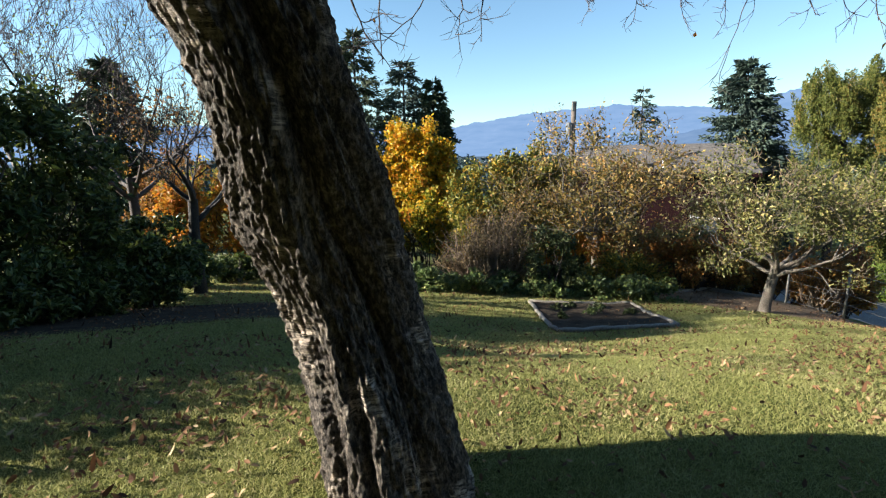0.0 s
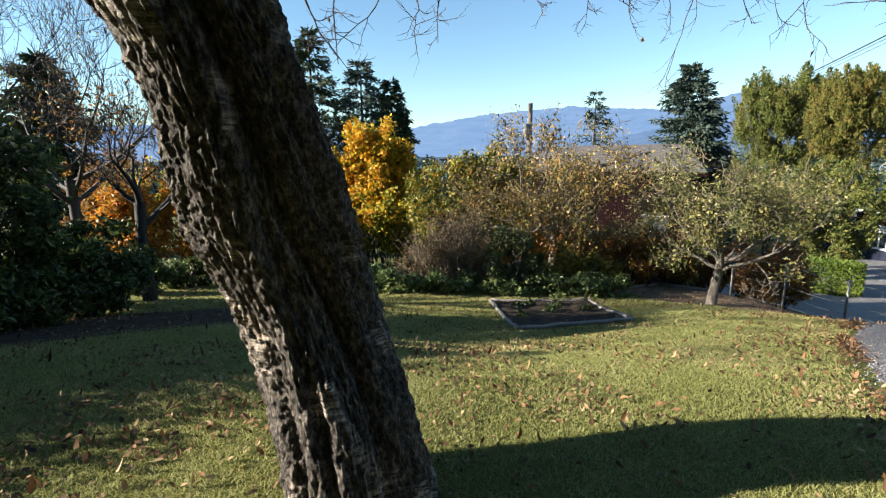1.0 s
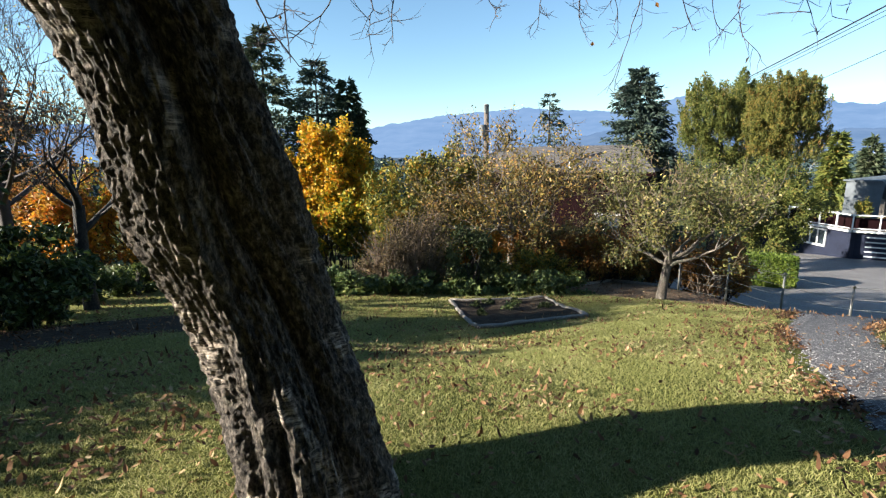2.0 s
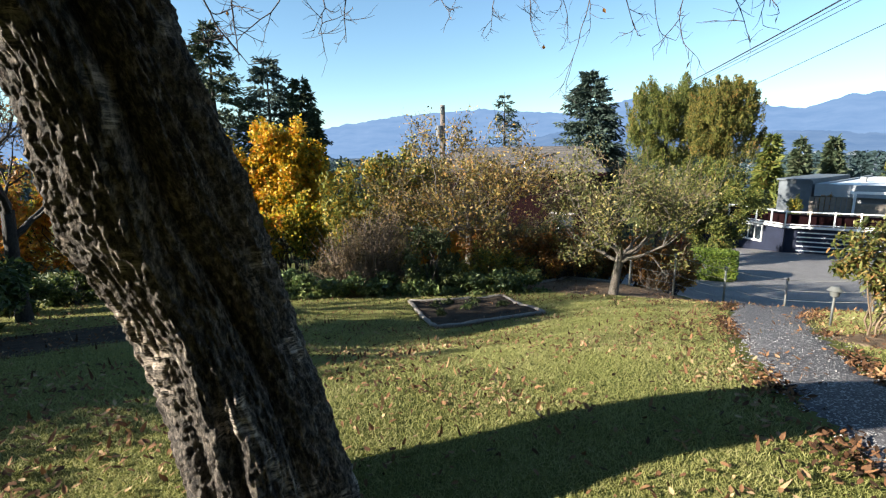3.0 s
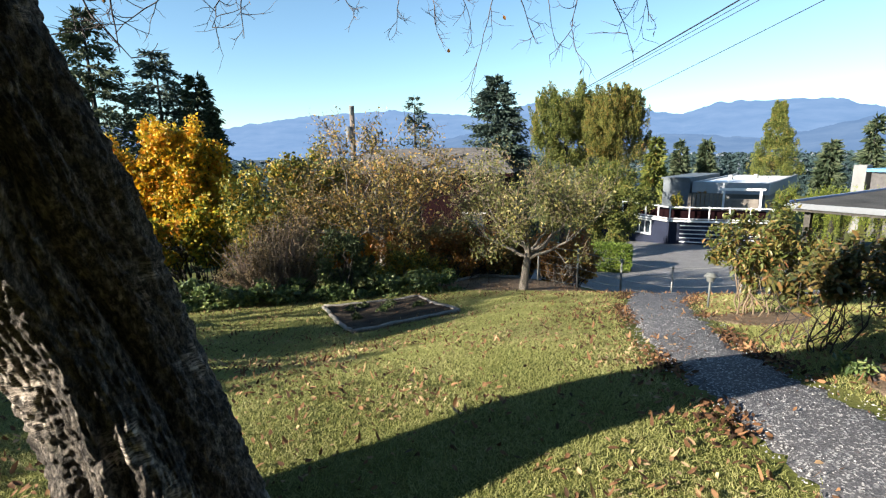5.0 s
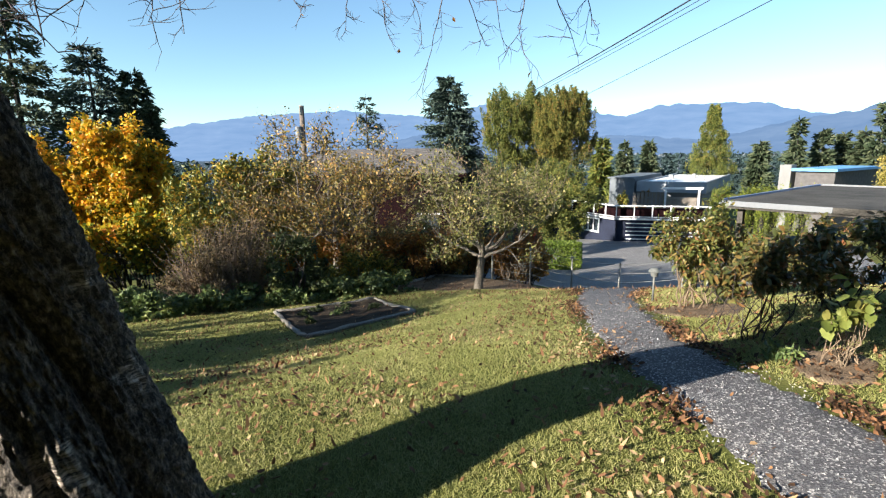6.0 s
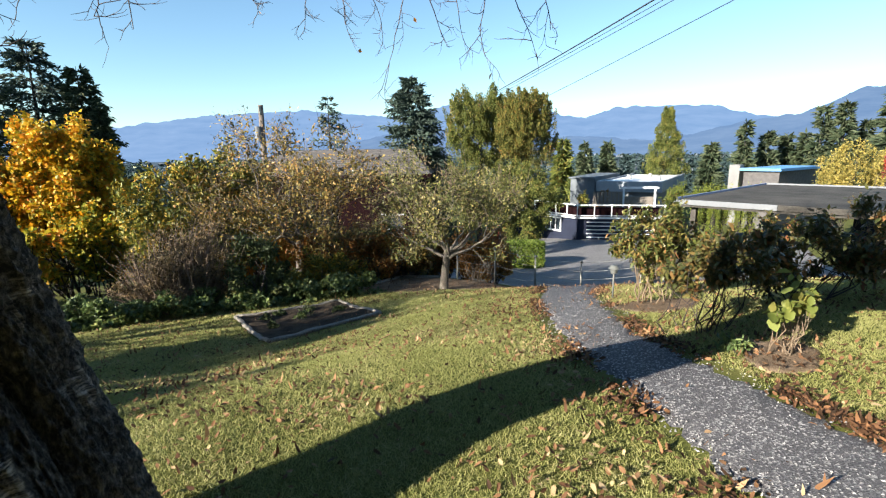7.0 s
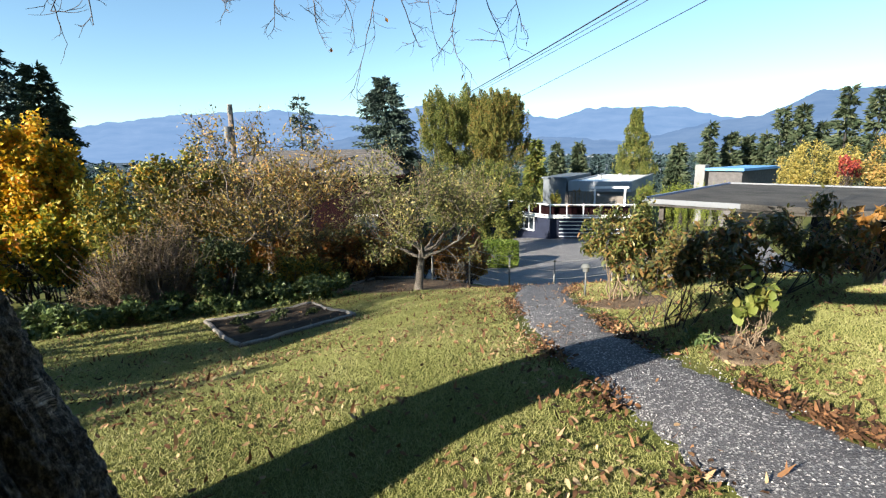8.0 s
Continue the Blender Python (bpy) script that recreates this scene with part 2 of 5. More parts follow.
M_LAWN = lawn_mat()
M_PATH = asphalt_mat("path_asphalt", (0.074, 0.072, 0.077), (0.42, 0.41, 0.40), 90)
M_DRIVE = asphalt_mat("drive_asphalt", (0.14, 0.136, 0.138), (0.30, 0.29, 0.28), 60)
M_BARK = bark_mat("cherry_bark", (0.013, 0.0095, 0.0075), (0.38, 0.32, 0.265), 1.0, True)
M_BARK_DARK = bark_mat("dark_bark", (0.012, 0.010, 0.009), (0.06, 0.052, 0.045), 1.0)
M_BARK_APPLE = bark_mat("apple_bark", (0.085, 0.072, 0.06), (0.34, 0.30, 0.25), 1.5)
M_TWIG = plain("bare_twig", (0.045, 0.034, 0.032), 0.4, 8)
M_TWIG_RED = plain("reddish_twig", (0.20, 0.15, 0.11), 0.4, 6)
M_TWIG_PALE = plain("pale_stem", (0.17, 0.125, 0.085), 0.5, 8)
M_APPLE_LEAF = leaf_mat("apple_leaf", [(0.15, (0.045, 0.045, 0.012)), (0.42, (0.16, 0.13, 0.032)), (0.65, (0.31, 0.225, 0.060)), (0.9, (0.36, 0.19, 0.06))], through_light=0.2)
M_APPLE_GREEN = leaf_mat("apple_leaf_green", [(0.15, (0.040, 0.050, 0.013)), (0.5, (0.110, 0.118, 0.032)), (0.8, (0.22, 0.195, 0.062)), (0.95, (0.34, 0.27, 0.11))], through_light=0.2)
M_MAPLE = leaf_mat("maple_leaf_yellow", [(0.15, (0.15, 0.16, 0.015)), (0.4, (0.48, 0.33, 0.018)), (0.65, (0.64, 0.37, 0.015)), (0.9, (0.55, 0.21, 0.015))], through_light=0.3)
M_MAPLE_LOW = leaf_mat("maple_leaf_green", [(0.15, (0.10, 0.14, 0.02)), (0.5, (0.28, 0.27, 0.03)), (0.75, (0.50, 0.36, 0.03)), (0.95, (0.55, 0.20, 0.02))], through_light=0.45)
M_PALE_LEAF = leaf_mat("pale_yellow_leaf", [(0.15, (0.13, 0.12, 0.03)), (0.5, (0.30, 0.25, 0.06)), (0.9, (0.42, 0.32, 0.09))])
M_RED = leaf_mat("red_leaf", [(0.15, (0.14, 0.02, 0.02)), (0.6, (0.28, 0.035, 0.03)), (0.95, (0.36, 0.10, 0.04))])
M_ORANGE = leaf_mat("orange_leaf", [(0.15, (0.30, 0.16, 0.02)), (0.5, (0.55, 0.28, 0.03)), (0.9, (0.50, 0.14, 0.02))], through_light=0.4)
M_RUSSET = leaf_mat("russet_leaf", [(0.15, (0.09, 0.06, 0.02)), (0.5, (0.22, 0.115, 0.03)), (0.8, (0.30, 0.12, 0.03)), (0.95, (0.35, 0.25, 0.05))])
M_TAN = leaf_mat("dry_tan_leaf", [(0.15, (0.07, 0.055, 0.028)), (0.5, (0.19, 0.14, 0.07)), (0.9, (0.36, 0.26, 0.14))])
M_RUSSET_BRIGHT = leaf_mat("russet_leaf_bright", [(0.15, (0.12, 0.07, 0.02)), (0.5, (0.28, 0.14, 0.035)), (0.8, (0.36, 0.16, 0.035)), (0.95, (0.42, 0.28, 0.06))])
M_YELLOWGREEN = leaf_mat("yellow_green_leaf", [(0.15, (0.06, 0.08, 0.016)), (0.5, (0.17, 0.18, 0.03)), (0.75, (0.36, 0.28, 0.04)), (0.93, (0.50, 0.28, 0.04))], through_light=0.25)
M_LAUREL = leaf_mat("laurel_leaf", [(0.15, (0.024, 0.042, 0.011)), (0.6, (0.065, 0.095, 0.022)), (0.95, (0.15, 0.165, 0.04))], 0.45, 0.4, 0.25)
M_DARKGREEN = leaf_mat("dark_shrub_leaf", [(0.15, (0.034, 0.048, 0.018)), (0.6, (0.078, 0.102, 0.036)), (0.95, (0.16, 0.17, 0.06))], 0.5, 0.3, 0.2)
M_COVER = leaf_mat("ground_cover_leaf", [(0.15, (0.05, 0.08, 0.026)), (0.6, (0.12, 0.17, 0.058)), (0.95, (0.24, 0.26, 0.08))], 0.4, 0.4, 0.2)
M_BOX = leaf_mat("box_hedge_leaf", [(0.15, (0.040, 0.070, 0.010)), (0.6, (0.105, 0.155, 0.019)), (0.95, (0.18, 0.21, 0.035))], 0.5, 0.3, 0.3)
M_RHODO = leaf_mat("shrub_leaf", [(0.15, (0.05, 0.065, 0.016)), (0.45, (0.11, 0.125, 0.03)), (0.7, (0.20, 0.16, 0.045)), (0.92, (0.22, 0.085, 0.035))], 0.45, 0.4, 0.25)
M_RHODO_DARK = leaf_mat("shrub_leaf_dark", [(0.15, (0.045, 0.055, 0.017)), (0.5, (0.10, 0.10, 0.030)), (0.8, (0.20, 0.12, 0.042)), (0.95, (0.24, 0.09, 0.045))], 0.4, 0.45, 0.3)
M_SAPLING = leaf_mat("sapling_leaf", [(0.15, (0.11, 0.14, 0.03)), (0.6, (0.20, 0.23, 0.055)), (0.95, (0.32, 0.28, 0.08))], 0.5, 0.3, 0.45)
M_SPRUCE = leaf_mat("spruce_needles", [(0.15, (0.020, 0.034, 0.026)), (0.6, (0.045, 0.070, 0.055)), (0.95, (0.09, 0.12, 0.095))], 0.6, 0.2, 0.1)
M_FIR = leaf_mat("fir_needles", [(0.15, (0.022, 0.035, 0.018)), (0.6, (0.048, 0.066, 0.035)), (0.95, (0.10, 0.11, 0.06))], 0.6, 0.2, 0.1)
M_CEDAR = leaf_mat("cedar_sprays", [(0.15, (0.040, 0.056, 0.013)), (0.55, (0.108, 0.128, 0.029)), (0.85, (0.19, 0.185, 0.044)), (0.97, (0.25, 0.16, 0.05))], 0.6, 0.2, 0.2)
M_GOLD_CEDAR = leaf_mat("gold_cedar_sprays", [(0.15, (0.06, 0.085, 0.014)), (0.55, (0.13, 0.16, 0.025)), (0.95, (0.24, 0.25, 0.045))], 0.6, 0.2, 0.25)
M_CEDAR_BROWN = leaf_mat("cedar_sprays_bronze", [(0.15, (0.042, 0.054, 0.013)), (0.5, (0.115, 0.125, 0.028)), (0.8, (0.19, 0.155, 0.038)), (0.97, (0.25, 0.13, 0.035))], 0.6, 0.2, 0.2)
M_FALLEN = leaf_mat("fallen_leaf", [(0.1, (0.040, 0.022, 0.012)), (0.4, (0.125, 0.062, 0.030)), (0.72, (0.23, 0.125, 0.062)), (0.97, (0.42, 0.31, 0.18))], 0.8, 0.2, 0.12)
M_LITTER = leaf_mat("leaf_litter", [(0.1, (0.025, 0.015, 0.009)), (0.5, (0.085, 0.042, 0.021)), (0.85, (0.19, 0.095, 0.045)), (0.97, (0.30, 0.18, 0.09))], 0.85, 0.2, 0.05)
M_GRASS = leaf_mat("grass_blade", [(0.1, (0.205, 0.222, 0.068)), (0.5, (0.288, 0.292, 0.102)), (0.85, (0.365, 0.345, 0.145)), (0.97, (0.46, 0.42, 0.22))], 0.6, 0.25, 0.4)
M_SOIL = plain("garden_soil", (0.16, 0.115, 0.078), 0.5, 5, 0.95, 0.1, 0.03)
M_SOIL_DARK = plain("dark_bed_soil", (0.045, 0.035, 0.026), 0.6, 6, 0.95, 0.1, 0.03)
M_LOG = bark_mat("weathered_log", (0.16, 0.14, 0.12), (0.48, 0.45, 0.40), 1.6)
M_WHITE = plain("white_paint", (0.62, 0.63, 0.64), 0.08, 2, 0.5)
M_NAVY = plain("dark_blue_siding", (0.013, 0.017, 0.034), 0.25, 2, 0.8, 0.2)
M_PALE = plain("pale_grey_paint", (0.22, 0.24, 0.265), 0.1, 2, 0.6)
M_CHIM = plain("chalky_white_paint", (0.17, 0.17, 0.17), 0.15, 2, 0.8)
M_GREY = plain("grey_stucco", (0.15, 0.16, 0.175), 0.12, 1.5, 0.8)
M_REDBROWN = plain("red_brown_siding", (0.008, 0.0028, 0.0035), 0.3, 2, 0.9, 0.05)
M_SHINGLE = plain("brown_shingle", (0.085, 0.08, 0.08), 0.35, 4, 0.9)
# dark felt; the strong mottling also stands in for tree shade on the carport
M_ROOFING = plain("dark_dappled_felt", (0.052, 0.048, 0.043), 0.7, 1.5, 0.9, 0.2, 0.01)
M_GUTTER = plain("blue_grey_gutter", (0.20, 0.25, 0.40), 0.2, 3, 0.5)
M_BLUE = plain("blue_roof_sheet", (0.10, 0.26, 0.50), 0.15, 2, 0.5)
M_GALV = plain("galvanised_steel", (0.20, 0.20, 0.19), 0.25, 8, 0.55, 0.5, 0.0, 0.3)
M_LAMP = plain("dull_lamp_metal", (0.10, 0.105, 0.10), 0.25, 10, 0.6, 0.4)
M_POLE = plain("weathered_pole_wood", (0.12, 0.10, 0.088), 0.35, 3, 0.9)
M_WIRE = plain("black_cable", (0.02, 0.02, 0.022), 0.2, 3, 0.5)
M_WOOD = plain("weathered_board", (0.16, 0.14, 0.12), 0.3, 5, 0.8)
# haze is painted in: these surfaces glow blue and scarcely catch the sun
M_MTN_BACK = haze_glow_mat("far_mountain_haze_glow", (0.066, 0.113, 0.196), (0.086, 0.134, 0.218))
M_MTN_MID = haze_glow_mat("near_mountain_haze_glow", (0.050, 0.086, 0.152), (0.070, 0.108, 0.174))
M_VALLEY = haze_glow_mat("valley_haze_glow", (0.022, 0.036, 0.052), (0.045, 0.062, 0.080))

glass, gnt, gb = mat_new("window_glass", 0.06, 0.6)
gb.inputs["Base Color"].default_value = (0.03, 0.04, 0.05, 1)

# ------------------------------------------------------------------ ground
SPOTS = [(0, 0, 0), (0, 2.2, 0), (60, 2.5, 0), (-60, 2.5, 0), (180, 4, 0.15), (180, 14, 0.6), (110, 12, 0.4), (-115, 12, 0.1),
         (-50, 4.1, -0.1), (-48, 5.4, -0.3), (-48, 7.2, -0.6), (-49, 10.7, -1.35), (-50, 14.5, -2.75), (-50, 20, -3.7),
         (-36, 6, -0.5), (-36, 9, -1.1), (-35, 12, -1.82), (-35, 20, -3.6), (-29, 14.6, -2.12), (-38, 14.0, -2.12), (-10, 4.1, -0.25), (-10, 5.6, -0.78),
         (-17, 9.2, -1.5), (-5, 11.5, -1.65), (-22, 13, -1.9), (-12, 22, -3.2), (18, 4.2, -0.15), (16, 7.5, -0.8),
         (42, 5.5, -0.1), (35, 9.5, -0.8), (25, 16, -1.6), (-73, 4.6, 0), (-80, 9.5, -0.3), (-66, 12.5, -1.4)]
FAR_SPOTS = [(b, d, z) for b, d, z in ((-50, 32, -4.4), (-75, 30, -3.8), (-20, 40, -6), (20, 40, -5), (60, 40, -1), (-110, 40, -1), (180, 40, 2))]
_sp = np.array([(*at(b, d).xy, z) for b, d, z in SPOTS + FAR_SPOTS])


def _tps(r2):
    return 0.5 * r2 * np.log(r2 + 1e-9)


_n = len(_sp)
_K = _tps(((_sp[:, None, :2] - _sp[None, :, :2]) ** 2).sum(-1)) + np.eye(_n) * 0.03
_Pm = np.column_stack([np.ones(_n), _sp[:, :2]])
_sol = np.linalg.solve(np.block([[_K, _Pm], [_Pm.T, np.zeros((3, 3))]]), np.concatenate([_sp[:, 2], np.zeros(3)]))


def ground_z(xy):
    """The lie of the land: the garden's slopes, then the hillside down to the valley."""
    xy = np.atleast_2d(np.asarray(xy, dtype=float))
    d = np.hypot(xy[:, 0], xy[:, 1])
    q = xy * np.minimum(1, 38 / np.maximum(d, 1e-6))[:, None]
    z = _tps(((q[:, None, :] - _sp[None, :, :2]) ** 2).sum(-1)) @ _sol[:_n] + _sol[_n] + q @ _sol[_n + 1:]
    front = np.clip(xy[:, 1] / np.maximum(d, 1e-6) + 0.5, 0, 1)
    x, y = xy[:, 0], xy[:, 1]
    z = z + 0.012 * (np.sin(1.9 * x + 0.6 * y) * np.sin(2.3 * y - 0.8 * x + 1.0) + 0.6 * np.sin(4.1 * x - 1.3 * y + 2.0) * np.sin(3.7 * y + 1.1 * x)) * np.clip(d / 2, 0, 1)
    return z - np.clip(d - 38, 0, 600) * (0.01 + 0.022 * front)


def gz(p):
    return float(ground_z([[p[0], p[1]]])[0])


def on(bearing, dist, dz=0.0):
    p = at(bearing, dist)
    p.z = gz(p) + dz
    return p


rad = np.concatenate([[0.0], np.geomspace(0.35, 60, 120), np.geomspace(66, 4800, 34)])
ang = np.linspace(0, 2 * np.pi, 289)[:-1]
gx = np.outer(rad, np.sin(ang)).ravel()
gy = np.outer(rad, np.cos(ang)).ravel()
gxy = np.column_stack([gx, gy])
gzz = np.concatenate([ground_z(c) for c in np.array_split(gxy, 40)])
gd = np.hypot(gx, gy)
na = len(ang)
i, j = np.meshgrid(np.arange(len(rad) - 1), np.arange(na), indexing="ij")
quad = np.stack([i * na + j, (i + 1) * na + j, (i + 1) * na + (j + 1) % na, i * na + (j + 1) % na], -1).reshape(-1, 4)
gme = np_mesh("ground", np.column_stack([gx, gy, gzz]), quad[:, ::-1], M_LAWN, True)
# beyond 130 m the ground takes the glowing valley haze colour
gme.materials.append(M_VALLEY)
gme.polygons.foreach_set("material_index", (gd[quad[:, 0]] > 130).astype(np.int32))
tagged(new("ground", gme), "mown autumn lawn on a slope, strewn with leaves", "ground", kind="structure")


def ribbon(name, left, right, mat, lift, label, kind="structure", cols=8, rows=90, edge=0.05):
    """A paved strip between two edges, laid on the ground, with a ragged rim."""
    left, right = np.array(left, float), np.array(right, float)

    def resample(line):
        s = np.concatenate([[0], np.cumsum(np.hypot(*np.diff(line, axis=0).T))])
        u = np.linspace(0, s[-1], rows)
        sm = np.column_stack([np.interp(u, s, line[:, 0]), np.interp(u, s, line[:, 1])])
        for _ in range(6):
            sm[1:-1] = (sm[:-2] + 2 * sm[1:-1] + sm[2:]) / 4
        return sm
    a, b = resample(left), resample(right)
    across = (b - a) / np.linalg.norm(b - a, axis=1)[:, None]
    a, b = a + across * RNG.normal(size=(rows, 1)) * edge * 0.5, b + across * RNG.normal(size=(rows, 1)) * edge * 0.5
    t = np.linspace(0, 1, cols)
    p = a[:, None] * (1 - t)[None, :, None] + b[:, None] * t[None, :, None]
    z = ground_z(p.reshape(-1, 2)).reshape(rows, cols) + lift
    z[:, 0] -= 0.05
    z[:, -1] -= 0.05
    v = np.concatenate([p, z[..., None]], -1).reshape(-1, 3)
    i, j = np.meshgrid(np.arange(rows - 1), np.arange(cols - 1), indexing="ij")
    f = np.stack([i * cols + j, i * cols + j + 1, (i + 1) * cols + j + 1, (i + 1) * cols + j], -1).reshape(-1, 4)
    ob = new(name, np_mesh(name, v, f, mat, True))
    return tagged(ob, label, "path", kind=kind)


PATH_L = [(2.0, -2.5), (2.1, -0.6), (2.36, 0.86), (2.60, 1.28), (2.83, 1.75), (3.32, 2.68), (4.08, 3.64), (5.15, 4.89), (7.0, 6.55), (8.0, 7.1)]
PATH_R = [(3.3, -2.5), (3.32, -0.6), (3.34, 0.37), (3.46, 0.84), (3.68, 1.55), (4.14, 2.52), (5.11, 3.59), (6.24, 4.63), (7.7, 5.6), (9.0, 6.2)]
ribbon("path", PATH_L, PATH_R, M_PATH, 0.03, "worn asphalt garden path with pale stone flecks", rows=240, edge=0.07)
ribbon("driveway", [at(-30, 24).xy, at(-40, 17.5).xy, at(-52, 17.0).xy, at(-66, 19).xy, at(-76, 22).xy],
       [at(-30, 36).xy, at(-40, 38).xy, at(-50, 38).xy, at(-60, 38).xy, at(-72, 37).xy], M_DRIVE, 0.04, "grey asphalt driveway in sun and shade", cols=16)

# ------------------------------------------------------------------ mountains and valley


def ridge(name, pts, dist, mat, base_z, rough, label):
    """A mountain range: a skyline of bearings and elevations, with spurs running down towards the eye."""
    b = np.array([p[0] for p in pts], float)
    e = np.array([p[1] for p in pts], float)
    n, rows = 700, 14
    bb = np.linspace(b[0], b[-1], n)
    ee = np.interp(bb, b[np.argsort(b)], e[np.argsort(b)]) if b[0] < b[-1] else np.interp(bb, b[::-1], e[::-1])
    ee = np.convolve(np.pad(ee, 4, mode="edge"), np.ones(9) / 9, mode="valid")
    vs = []
    for k in range(rows):
        f = k / (rows - 1)
        for q in range(n):
            dd = dist * (1 - 0.35 * f) + 90 * noise.noise((bb[q] * 0.25, f * 3, 2.0)) * f
            top = EYE + dist * math.tan(radians(ee[q] + rough * noise.noise((bb[q] * 0.9, 5.0, 1.0)) + 0.4 * rough * noise.noise((bb[q] * 4, 1.0, 1.0))))
            z = base_z + (top - base_z) * (1 - f) ** 1.3 + 25 * f * (1 - f) * 4 * noise.noise((bb[q] * 0.4, f * 4, 7.0))
            vs.append((*at(bb[q], dd).xy, z))
    i, j = np.meshgrid(np.arange(rows - 1), np.arange(n - 1), indexing="ij")
    f = np.stack([i * n + j, i * n + j + 1, (i + 1) * n + j + 1, (i + 1) * n + j], -1).reshape(-1, 4)
    tagged(new(name, np_mesh(name, vs, f, mat, True)), label, "mountains", kind="structure")


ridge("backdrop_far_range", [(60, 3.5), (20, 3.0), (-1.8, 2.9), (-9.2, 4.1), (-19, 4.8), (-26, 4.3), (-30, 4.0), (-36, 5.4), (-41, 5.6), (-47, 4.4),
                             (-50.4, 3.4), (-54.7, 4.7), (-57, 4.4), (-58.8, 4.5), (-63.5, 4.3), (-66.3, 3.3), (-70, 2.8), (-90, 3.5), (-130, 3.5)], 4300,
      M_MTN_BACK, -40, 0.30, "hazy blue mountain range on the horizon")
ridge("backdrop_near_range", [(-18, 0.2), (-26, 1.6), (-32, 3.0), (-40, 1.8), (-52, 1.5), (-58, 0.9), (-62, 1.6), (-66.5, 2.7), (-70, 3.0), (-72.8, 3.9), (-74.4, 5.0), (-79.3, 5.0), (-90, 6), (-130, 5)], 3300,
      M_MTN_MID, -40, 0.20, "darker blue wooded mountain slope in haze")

# ------------------------------------------------------------------ the leaning cherry tree beside the tripod


